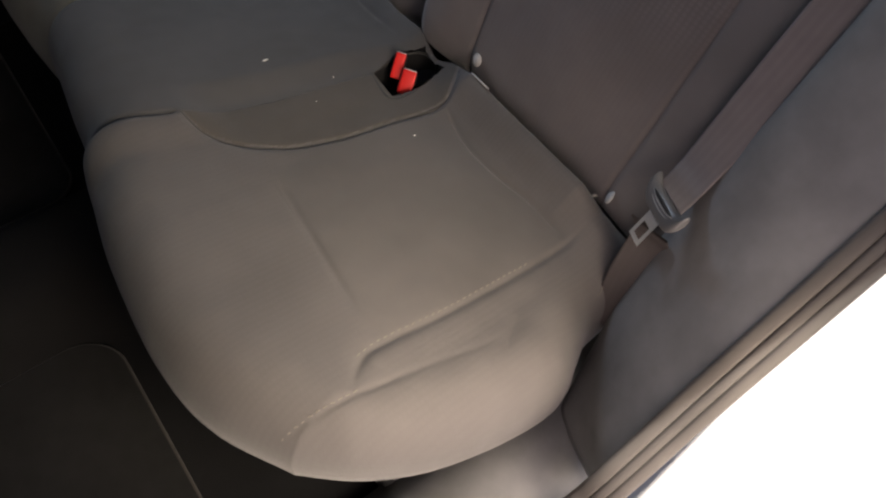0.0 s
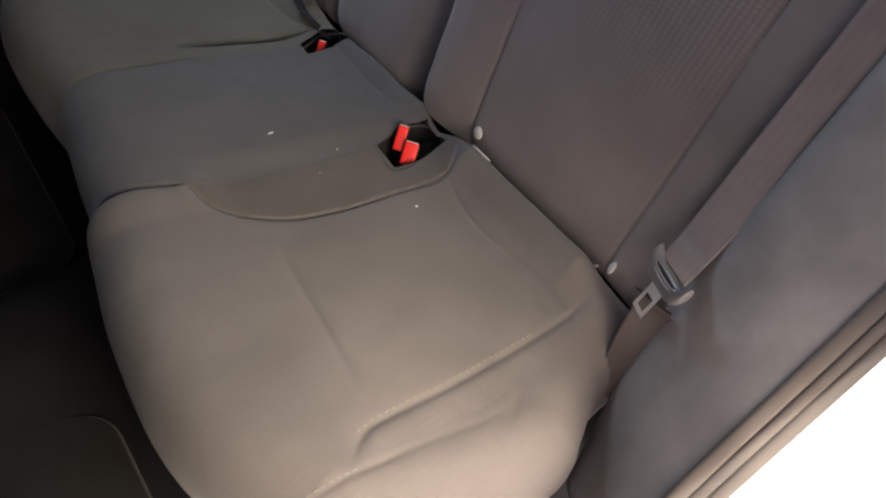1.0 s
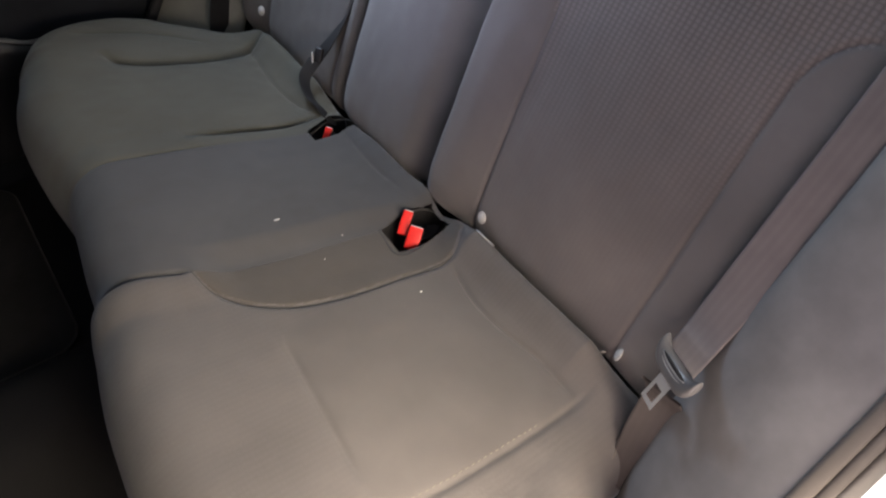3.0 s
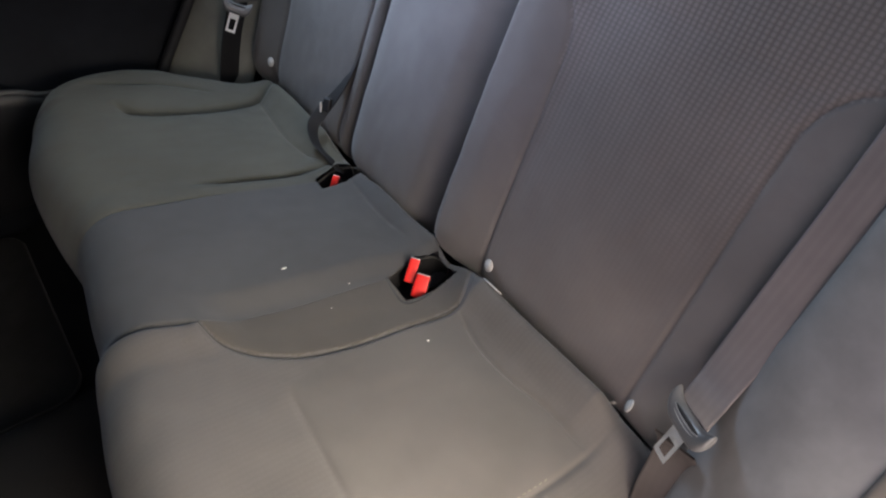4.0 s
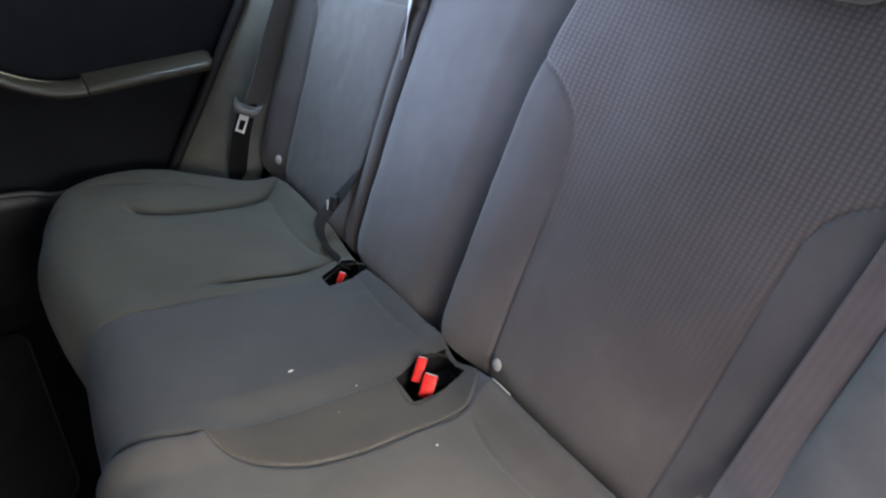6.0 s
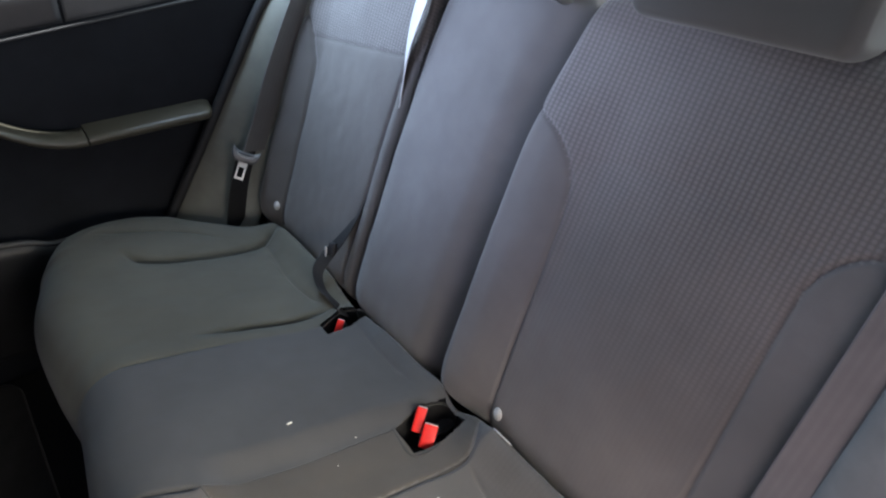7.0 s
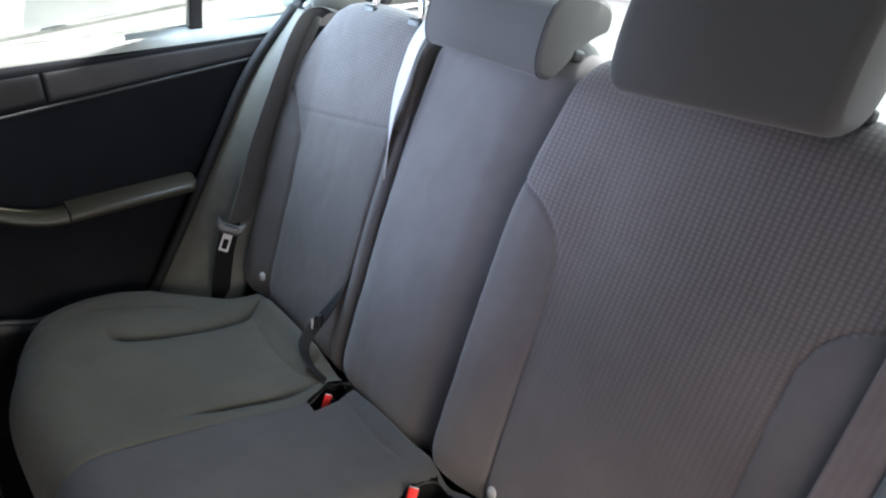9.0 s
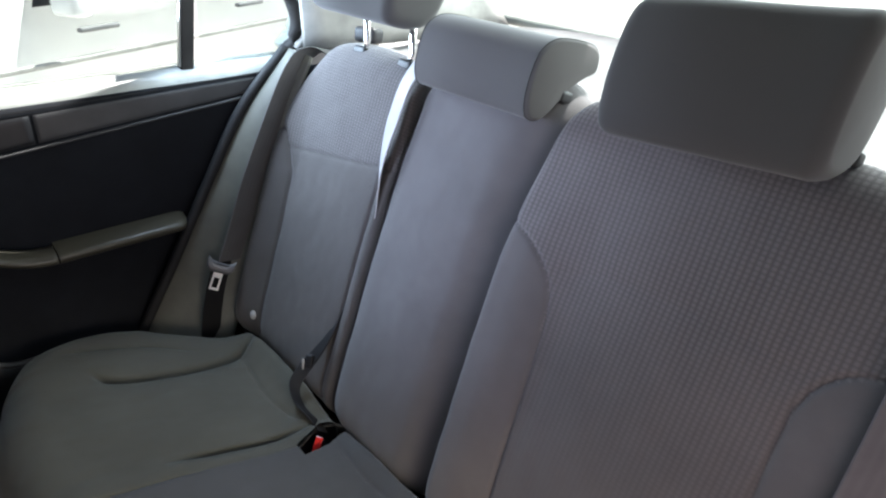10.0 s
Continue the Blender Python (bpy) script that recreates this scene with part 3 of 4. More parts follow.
CURVE_N = [(-0.085, 0.398), (-0.123, 0.387), (-0.160, 0.358), (-0.190, 0.31), (-0.206, 0.241), (-0.213, 0.15), (-0.217, 0.068), (-0.185, 0.02)]
CURVE_F = [(0.198, 0.30), (0.192, 0.26), (0.181, 0.20), (0.171, 0.15), (0.169, 0.096), (0.172, 0.055)]
WELL_N = [(-0.114, 0.127), (-0.168, 0.130), (-0.170, 0.085), (-0.166, 0.032), (-0.110, 0.028), (-0.100, 0.071)]
WELL_F = [(0.134, 0.111), (0.105, 0.112), (0.107, 0.065), (0.120, 0.020), (0.150, 0.014), (0.163, 0.052)]


def ease(k):
    k = np.clip(k, 0, 1)
    return k * k * (3 - 2 * k)


def cushion(bottom, top, left, right, nu, nv, radii, lower):
    """The flat grid and raw height of one place of the bench. radii: fall radius and depth at rear, front, left and right rim."""
    g = coons(bottom, top, left, right, nu, nv)
    h = seat_top(g[..., 1]) + lower
    fall = np.zeros(h.shape)
    for line, (radius, deep) in zip((bottom, top, left, right), radii):
        d, _ = far_from(g, line)
        fall = np.maximum(fall, rolled(d, radius, deep))
    return g, h - fall


def puff(g, x0, x1, k=0.043):
    """The padded roll along the rear of a cushion, from x0 to x1."""
    ends = np.clip((g[..., 0] - x0) / 0.08, 0, 1) * np.clip((x1 - g[..., 0]) / 0.08, 0, 1)
    return k * ends * np.exp(-(((g[..., 1] - 0.031) / 0.032) ** 2))


def add_wear(g, h, k=0.0016):
    w = np.array([noise.noise(Vector((a * 14, b * 14, 0.3))) + 0.5 * noise.noise(Vector((a * 40, b * 33, 4.3))) for a, b in g.reshape(-1, 2)])
    return h + k * w.reshape(h.shape)


# near place
rear = [(-0.580, 0.008), (-0.50, 0.008), (-0.40, 0.017), (-0.135, 0.022)]
front = [(-0.52, 0.508), (-0.43, 0.557), (-0.34, 0.574), (-0.20, 0.566), (-0.10, 0.548), (-0.052, 0.535)]
outb = [(-0.580, 0.008), (-0.593, 0.045), (-0.592, 0.098), (-0.612, 0.140), (-0.635, 0.19), (-0.631, 0.27), (-0.607, 0.37), (-0.57, 0.448), (-0.52, 0.508)]
g, h = cushion(rear, front, outb, SEAM_N, 210, 210, [(0.012, 0.012), (0.097, 0.125), (0.08, 0.125), (0.003, 0.0008)], 0.0)
cx = np.interp(g[..., 1], [0.02, 0.068, 0.15, 0.241, 0.31, 0.358, 0.387, 0.398], [-0.185, -0.217, -0.213, -0.206, -0.19, -0.16, -0.123, -0.085])
seam_x = np.interp(g[..., 1], [0.012, 0.07, 0.137, 0.264, 0.396, 0.503, 0.535], [-0.135, -0.130, -0.114, -0.108, -0.088, -0.056, -0.052])
d, _ = far_from(g, outb)
h += 0.88 * rolled(d, 0.08, 0.125) * (1 - ease((g[..., 1] - 0.015) / 0.095))
ahead = ease((g[..., 1] - 0.345) / 0.06)
strip = (1 - ahead) * np.clip((g[..., 0] - cx) / 0.05, 0, 1) + ahead * np.clip((g[..., 0] - seam_x + 0.06) / 0.06, 0, 1)
h += (0.017 * ahead - 0.003) * ease(strip)
WING_N = [(-0.492, 0.046), (-0.494, 0.15), (-0.491, 0.27), (-0.484, 0.36), (-0.487, 0.39), (-0.511, 0.42)]
STITCH_N = [(-0.506, 0.50), (-0.511, 0.46), (-0.517, 0.417), (-0.528, 0.346), (-0.543, 0.271), (-0.549, 0.22)]
wing = ease((-0.488 - g[..., 0]) / 0.045) * ease((0.44 - g[..., 1]) / 0.06)
h += -0.006 * wing
roll = np.interp(g[..., 0], [-0.60, -0.57, -0.53, -0.49, -0.45, -0.22, -0.14], [0, 0.30, 0.50, 0.56, 1, 1, 0])
h += 0.048 * roll * np.exp(-(((g[..., 1] - 0.031) / 0.032) ** 2))
h += 0.020 * ease((g[..., 0] + 0.235) / 0.07) * np.exp(-(((g[..., 1] - 0.016) / 0.014) ** 2))
h += groove(g, CURVE_N, 0.0034, 0.0030, 0.0012, 0.012, 0.04)
h += groove(g, SEAM_N[4:], 0.004, 0.0035, 0.002, 0.010, 0.1)
h += groove(g, WING_N, 0.0024, 0.0045, 0.006, 0.022, 0.10)
h += groove(g, STITCH_N[:4], 0.0018, 0.0035, 0.0020, 0.014, 0.25)
h += groove(g, STITCH_N[2:], 0.0006, 0.0035, 0.0010, 0.014, 0.35)
h += groove(g, [(-0.224, 0.075), (-0.29, 0.088), (-0.351, 0.088), (-0.42, 0.078), (-0.489, 0.078)], 0.0035, 0.0030, 0.005, 0.022, 0.1)
h += groove(g, [(-0.224, 0.346), (-0.30, 0.352), (-0.443, 0.364)], 0.0022, 0.0035, 0.0022, 0.014, 0.2)
h += groove(g, [(-0.570, 0.255), (-0.548, 0.225), (-0.538, 0.205)], 0.0009, 0.004, 0.0006, 0.012, 0.3)
h = add_wear(g, h)
hole = faces_of(inside(g, WELL_N))
every = np.ones((h.shape[0] - 1, h.shape[1] - 1), bool)
inner_n = faces_of(inside(g, [(-0.224, 0.075), (-0.489, 0.068), (-0.491, 0.27), (-0.484, 0.36), (-0.443, 0.364), (-0.224, 0.346), (-0.206, 0.241), (-0.213, 0.15)]))
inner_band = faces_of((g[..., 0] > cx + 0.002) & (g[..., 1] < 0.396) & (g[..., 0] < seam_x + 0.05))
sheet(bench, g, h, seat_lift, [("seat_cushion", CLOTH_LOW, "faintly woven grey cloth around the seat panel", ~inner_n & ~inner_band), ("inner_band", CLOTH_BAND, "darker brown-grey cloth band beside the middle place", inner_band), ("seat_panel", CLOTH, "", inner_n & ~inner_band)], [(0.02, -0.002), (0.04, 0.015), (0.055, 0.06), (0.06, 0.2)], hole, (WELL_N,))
NEAR_G, NEAR_H = g, h

# middle place
rear = [(-0.135, 0.022), (0.0, 0.019), (0.145, 0.022)]
front = [(-0.052, 0.535), (-0.03, 0.522), (0.05, 0.512), (0.13, 0.500), (0.172, 0.495)]
g, h = cushion(rear, front, SEAM_N, SEAM_F, 110, 160, [(0.012, 0.012), (0.095, 0.125), (0.003, 0.0008), (0.003, 0.0006)], 0.014)
h += groove(g, SEAM_N[4:], 0.004, 0.0035, 0.002, 0.010, 0.1)
seam_x = np.interp(g[..., 1], [0.012, 0.07, 0.137, 0.264, 0.396, 0.503, 0.535], [-0.135, -0.130, -0.114, -0.108, -0.088, -0.056, -0.052])
h -= 0.017 * (1 - ease((g[..., 0] - seam_x) / 0.045)) * (1 - ease((g[..., 1] - 0.345) / 0.06))
h += puff(g, -0.12, 0.14, 0.014)
h += groove(g, SEAM_F[3:], 0.0013, 0.0028, 0.0007, 0.008, 0.25)
h += 0.020 * (1 - ease((g[..., 0] + 0.10) / 0.07)) * np.exp(-(((g[..., 1] - 0.016) / 0.014) ** 2))
h += groove(g, [(-0.076, 0.055), (0.02, 0.06), (0.118, 0.052)], 0.0022, 0.0035, 0.004, 0.02, 0.25)
h = add_wear(g, h)
hole = faces_of(inside(g, WELL_N) | inside(g, WELL_F))
every = np.ones((h.shape[0] - 1, h.shape[1] - 1), bool)
sheet(bench, g, h, seat_lift, [("middle_cushion", CLOTH_MID, "seat cloth with dim bluish light put into its colour", every)], [(0.02, 0.0), (0.04, 0.02), (0.055, 0.06), (0.06, 0.2)], hole, (WELL_N, WELL_F))

# far place
rear = [(0.145, 0.022), (0.35, 0.019), (0.545, 0.022)]
front = [(0.172, 0.495), (0.22, 0.500), (0.30, 0.506), (0.41, 0.505), (0.52, 0.475)]
outb = [(0.545, 0.022), (0.556, 0.06), (0.580, 0.10), (0.614, 0.145), (0.648, 0.19), (0.668, 0.27), (0.655, 0.36), (0.61, 0.43), (0.52, 0.475)]
g, h = cushion(rear, front, SEAM_F, outb, 160, 160, [(0.012, 0.026), (0.095, 0.125), (0.003, 0.0006), (0.08, 0.12)], 0.010)
cx = np.interp(g[..., 1], [0.02, 0.065, 0.15, 0.24, 0.31], [0.19, 0.195, 0.205, 0.215, 0.222])
strip = np.clip((cx - g[..., 0]) / 0.05, 0, 1)
h += 0.004 * strip * strip * (3 - 2 * strip)
h += puff(g, 0.17, 0.51, 0.026)
h += groove(g, SEAM_F[3:], 0.0013, 0.0028, 0.0007, 0.008, 0.25)
h += groove(g, CURVE_F, 0.009, 0.0045, 0.008, 0.018, 0.30)
h += groove(g, [(0.493, 0.325), (0.459, 0.306), (0.436, 0.255), (0.424, 0.175), (0.425, 0.107), (0.441, 0.055), (0.462, 0.025)], 0.012, 0.006, 0.012, 0.02, 0.12)
h += groove(g, [(0.568, 0.36), (0.555, 0.286), (0.524, 0.20), (0.467, 0.134)], 0.003, 0.004, 0.003, 0.012, 0.2)
h += groove(g, [(0.19, 0.075), (0.29, 0.088), (0.44, 0.07)], 0.0025, 0.004, 0.006, 0.02, 0.1)
h = add_wear(g, h)
hole = faces_of(inside(g, WELL_F))
every = np.ones((h.shape[0] - 1, h.shape[1] - 1), bool)
sheet(bench, g, h, seat_lift, [("seat_cushion", CLOTH_FAR, "seat cloth with dim olive light put into its colour", every)], [(0.02, -0.002), (0.04, 0.015), (0.055, 0.06), (0.06, 0.2)], hole, (WELL_F,))


def buckle_well(poly, lift):
    """A black plastic pocket let into the cushion, with a soft cloth rim."""
    ring = spline(poly + poly[:1], 48)[:-1]
    mid = ring.mean(0)
    bm = bmesh.new()
    rows = []
    for deep, draw in ((0.004 - lift, -0.03), (0.03, 0.0), (0.075, 0.12)):
        rows.append([bm.verts.new((*(p + (mid - p) * draw), seat_top(p[1]) - deep)) for p in ring])
    n = len(ring)
    for a, b in zip(rows, rows[1:]):
        for i in range(n):
            bm.faces.new((a[i], a[(i + 1) % n], b[(i + 1) % n], b[i]))
    bm.faces.new(rows[-1])
    bmesh.ops.recalc_face_normals(bm, faces=bm.faces)
    bmesh.ops.reverse_faces(bm, faces=bm.faces)
    well = part("buckle_well", bm, WELL_PL, bench, "black plastic buckle pocket")
    rim = part("rim", tube_bm([(*(p + (mid - p) * -0.04), seat_top(p[1]) - 0.006 + lift) for p in ring], 0.0022, 8, True), SEAM_CLOTH, well)
    return well


buckle_well(WELL_N, 0.002)
buckle_well(WELL_F, 0.006)


def stitches(line, grid, heights, name, size=0.005, gap=0.0085, shift=0.0):
    """Pale thread stitches along a seam of the near cushion."""
    n = max(2, int(np.linalg.norm(np.diff(np.array(line), axis=0), axis=1).sum() / gap))
    c = spline(line, n)
    t = np.gradient(c, axis=0)
    flat, hh = grid.reshape(-1, 2), heights.reshape(-1)
    bm = bmesh.new()
    for p, d in zip(c, t):
        d = d / np.linalg.norm(d)
        q = p + shift * np.array([-d[1], d[0]])
        k = np.argmin(((flat - q) ** 2).sum(1))
        m = pose(q[0], q[1], hh[k] + 0.0004, 0, 0, math.degrees(math.atan2(d[1], d[0])) + random.uniform(-14, 14))
        b2 = box_bm(size, 0.0011, 0.0010, 0.0003, 1, m)
        me = bpy.data.meshes.new("tmp")
        b2.to_mesh(me)
        b2.free()
        bm.from_mesh(me)
        bpy.data.meshes.remove(me)
    return tagged(part(name, bm, THREAD, bench, "pale worn stitching along a seam"), kind="stuff")


stitches(WING_N[1:5], NEAR_G, NEAR_H, "stitching", 0.0045, 0.0085, -0.006)
stitches(STITCH_N[:3], NEAR_G, NEAR_H, "stitching", 0.005, 0.0075, 0.003)


def seam_thread(line, grid, heights, n=90):
    """The dark sewn line at the foot of a seam."""
    flat, hh = grid.reshape(-1, 2), heights.reshape(-1)
    pts = []
    for p in spline(line, n):
        near = np.argsort(((flat - p) ** 2).sum(1))[:4]
        pts.append((p[0], p[1], hh[near].mean()))
    part("seam", tube_bm(pts, 0.0011, 6), SEAM_CLOTH, bench, "dark sewn seam")


seam_thread(CURVE_N[:-1], NEAR_G, NEAR_H)


# ---- backrests ----
def backrest(bottom, top, left, right, nu, nv, radii, proud):
    g = coons(bottom, top, left, right, nu, nv)
    h = np.full(g.shape[:2], proud)
    for line, (radius, deep) in zip((bottom, top, left, right), radii):
        d, _ = far_from(g, line)
        h = h - rolled(d, radius, deep)
    return g, h


near_back = thing("folding_seat", "grey cloth backrest with a dotted upper panel", "car seat", "rear backrests")
IN_N = [(-0.186, -0.03), (-0.186, 0.013), (-0.176, 0.17), (-0.169, 0.307), (-0.162, 0.35), (-0.148, 0.380), (-0.114, 0.410), (-0.067, 0.427)]
OUT_N = [(-0.475, -0.03), (-0.473, 0.096), (-0.464, 0.342), (-0.467, 0.384), (-0.482, 0.415), (-0.512, 0.436), (-0.60, 0.452)]
g, h = backrest([(-0.582, -0.042), (-0.30, -0.042), (-0.08, -0.042)], [(-0.562, 0.56), (-0.50, 0.605), (-0.40, 0.622), (-0.25, 0.625), (-0.13, 0.618), (-0.083, 0.598)],
                [(-0.582, -0.042), (-0.584, 0.25), (-0.581, 0.45), (-0.562, 0.56)], [(-0.08, -0.042), (-0.070, 0.20), (-0.067, 0.43), (-0.083, 0.598)],
                190, 220, [(0.072, 0.042), (0.06, 0.05), (0.05, 0.035), (0.022, 0.020)], 0.006)
x, v = g[..., 0], g[..., 1]
h += 0.019 * ease((x + 0.20) / 0.09) * ease((0.56 - v) / 0.22)
h += 0.009 * ease((-0.45 - x) / 0.09) * ease((0.56 - v) / 0.22)
h += 0.010 * np.exp(-((x + 0.33) / 0.13) ** 2) * np.exp(-((v - 0.12) / 0.16) ** 2)
h += groove(g, IN_N, 0.0042, 0.0027, 0.0022, 0.014)
h += groove(g, OUT_N, 0.0030, 0.0030, 0.0018, 0.016)
h += groove(g, [(-0.165, 0.390), (-0.24, 0.412), (-0.341, 0.418), (-0.463, 0.412)], 0.0003, 0.006, 0.0022, 0.018)
h = add_wear(g, h)
in_b = faces_of(inside(g, [(-0.186, -0.2), *IN_N, (0.0, 0.43), (0.0, -0.2)]))
out_b = faces_of(inside(g, [(-0.475, -0.2), *OUT_N, (-0.7, 0.45), (-0.7, -0.2)]))
up = faces_of(v > np.interp(x, [-0.463, -0.341, -0.213, -0.165], [0.405, 0.393, 0.374, 0.366]))
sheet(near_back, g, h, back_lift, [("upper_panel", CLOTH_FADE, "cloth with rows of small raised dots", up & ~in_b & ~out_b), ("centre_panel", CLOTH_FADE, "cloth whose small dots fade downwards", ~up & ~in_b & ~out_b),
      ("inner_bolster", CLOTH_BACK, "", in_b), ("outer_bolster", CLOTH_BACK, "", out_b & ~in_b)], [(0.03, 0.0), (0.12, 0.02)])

mid_back = thing("folding_seat", "plain grey cloth middle backrest with rounded edges", "car seat", "rear backrests")
g, h = backrest([(-0.074, -0.056), (0.05, -0.056), (0.192, -0.056)], [(-0.077, 0.60), (-0.03, 0.625), (0.06, 0.628), (0.14, 0.615), (0.185, 0.585)],
                [(-0.074, -0.056), (-0.064, 0.20), (-0.061, 0.43), (-0.077, 0.60)], [(0.192, -0.056), (0.200, 0.20), (0.200, 0.40), (0.185, 0.585)],
                110, 200, [(0.072, 0.042), (0.05, 0.05), (0.072, 0.058), (0.050, 0.022)], 0.012)
x, v = g[..., 0], g[..., 1]
h -= 0.016 * ease((0.0 - x) / 0.065) * ease((0.56 - v) / 0.2)
h += 0.012 * np.exp(-((x - 0.06) / 0.09) ** 2) * np.exp(-((v - 0.25) / 0.28) ** 2)
h = add_wear(g, h)
every = np.ones((h.shape[0] - 1, h.shape[1] - 1), bool)
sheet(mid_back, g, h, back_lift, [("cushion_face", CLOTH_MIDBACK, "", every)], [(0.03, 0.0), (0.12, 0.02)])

far_back = thing("folding_seat", "grey cloth backrest with a dotted upper panel", "car seat", "rear backrests")
OUT_F = [(0.483, -0.03), (0.492, 0.15), (0.501, 0.297), (0.512, 0.33), (0.524, 0.355), (0.545, 0.385), (0.59, 0.405)]
IN_F = [(0.228, -0.03), (0.232, 0.1), (0.238, 0.373), (0.240, 0.58)]
g, h = backrest([(0.198, -0.056), (0.40, -0.056), (0.578, -0.056)], [(0.205, 0.575), (0.25, 0.592), (0.38, 0.597), (0.48, 0.585), (0.545, 0.545)],
                [(0.198, -0.056), (0.206, 0.20), (0.210, 0.40), (0.205, 0.575)], [(0.578, -0.056), (0.585, 0.20), (0.584, 0.40), (0.545, 0.545)],
                150, 200, [(0.072, 0.042), (0.06, 0.05), (0.012, 0.012), (0.05, 0.035)], 0.006)
x, v = g[..., 0], g[..., 1]
h += 0.020 * ease((x - 0.485) / 0.075) * ease((0.54 - v) / 0.22)
h += groove(g, OUT_F, 0.0045, 0.0035, 0.006, 0.016)
h += 0.002 * np.clip((0.236 - x) / 0.015, 0, 1)
h += groove(g, IN_F, 0.004, 0.0035, 0.003, 0.008)
h += groove(g, [(0.200, 0.410), (0.236, 0.402)], 0.0025, 0.0025, 0.001, 0.006)
h += groove(g, [(0.524, 0.360), (0.40, 0.378), (0.25, 0.402)], 0.0018, 0.003, 0.002, 0.012)
h = add_wear(g, h)
in_b = faces_of(x < np.interp(v, [-0.03, 0.10, 0.373, 0.60], [0.228, 0.232, 0.238, 0.240]))
in_up = in_b & faces_of(v > 0.405)
out_b = faces_of(inside(g, [(0.483, -0.2), *OUT_F, (0.7, 0.40), (0.7, -0.2)]))
up = faces_of(v > np.interp(x, [0.20, 0.25, 0.40, 0.524], [0.408, 0.402, 0.378, 0.36]))
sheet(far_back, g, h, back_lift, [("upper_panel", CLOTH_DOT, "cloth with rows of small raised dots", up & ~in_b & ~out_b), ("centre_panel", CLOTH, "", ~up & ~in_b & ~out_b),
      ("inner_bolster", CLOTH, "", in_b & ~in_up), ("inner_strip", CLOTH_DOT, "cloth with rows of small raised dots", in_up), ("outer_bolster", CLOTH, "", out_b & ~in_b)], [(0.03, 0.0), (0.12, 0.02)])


# ---- headrests ----
BOX_PAD = [(0.090, 0.595), (0.097, 0.640), (0.095, 0.694), (0.080, 0.720), (0.040, 0.729), (0.0, 0.721), (-0.020, 0.695), (-0.022, 0.640), (-0.010, 0.600), (0.020, 0.580), (0.060, 0.573), (0.081, 0.578)]
ROLL_PAD = [(0.062, 0.610), (0.058, 0.640), (0.037, 0.661), (0.0, 0.671), (-0.040, 0.675), (-0.061, 0.668), (-0.066, 0.646), (-0.046, 0.632), (-0.020, 0.610), (0.0, 0.582), (0.020, 0.560), (0.045, 0.559), (0.058, 0.580)]


def headrest(label, x, wide, profile, posts, rise=0.0, gap=0.0, square=0.80, cap=0.72, seams=(), tilt=0.0, cover=None):
    """A padded headrest: its side profile, out of the slope and up it, drawn across the width, with ends that round off beyond the share square."""
    head = thing("headrest", label, "headrest", "rear headrests")
    ring = spline(profile + profile[:1], 73)[:-1]
    mid = ring.mean(0)

    def section(k):
        over = max(0.0, (abs(k) - square) / (1 - square))
        size = cap + (1 - cap) * math.sqrt(max(0.0, 1 - over ** 2.2))
        return [on_back(x + k * wide / 2, v + rise - tilt * k * wide / 2, d + 0.003 * math.sin(3 * k)) for d, v in mid + (ring - mid) * size]

    bm = bmesh.new()
    stations = [math.copysign(1 - (1 - abs(w)) ** 2.0, w) for w in np.linspace(-1, 1, 61)]
    rings = [[bm.verts.new(p) for p in section(k)] for k in stations]
    for q, r in zip(rings, rings[1:]):
        for i in range(72):
            bm.faces.new((q[i], q[(i + 1) % 72], r[(i + 1) % 72], r[i]))
    for end, out in ((rings[0], -1), (rings[-1], 1)):
        hub = bm.verts.new(on_back(x + out * (wide / 2 + 0.004), mid[1] + rise - tilt * out * wide / 2, mid[0]))
        for i in range(72):
            bm.faces.new((end[i], end[(i + 1) % 72], hub))
    bmesh.ops.recalc_face_normals(bm, faces=bm.faces)
    pad = part("pad", bm, cover or HEAD_SHADED, head)
    for k in seams:
        part("seam", tube_bm(section(k), 0.0013, 6, True), SEAM_CLOTH, pad)
    for px in posts:
        post = part("post", tube_bm([on_back(px, 0.54, -0.02), on_back(px, 0.60, -0.018), on_back(px, mid[1] + rise, mid[0] - 0.02)], 0.0064, 12), CHROME, head, "chrome headrest post")
        part("guide", box_bm(0.036, 0.026, 0.018, 0.006, 3, Matrix.Translation(on_back(px, 0.607 + gap, -0.018)) @ pose(0, 0, 0, 21)), TRIM_DARK, post, "black plastic post guide")
    return head


headrest("grey cloth headrest, shade in its colour, low on the backrest", -0.301, 0.240, BOX_PAD, (-0.402, -0.245), 0.004, 0.012, 0.84, 0.76, tilt=0.07)
headrest("grey cloth middle headrest standing low on the backrest", 0.055, 0.232, ROLL_PAD, (0.11, -0.045), 0.0, -0.008, 0.93, 0.90, (-0.955, 0.955), cover=HEAD_CLOTH)
headrest("grey cloth headrest raised on two chrome posts", 0.345, 0.235, BOX_PAD, (0.405, 0.272), 0.052, -0.03)


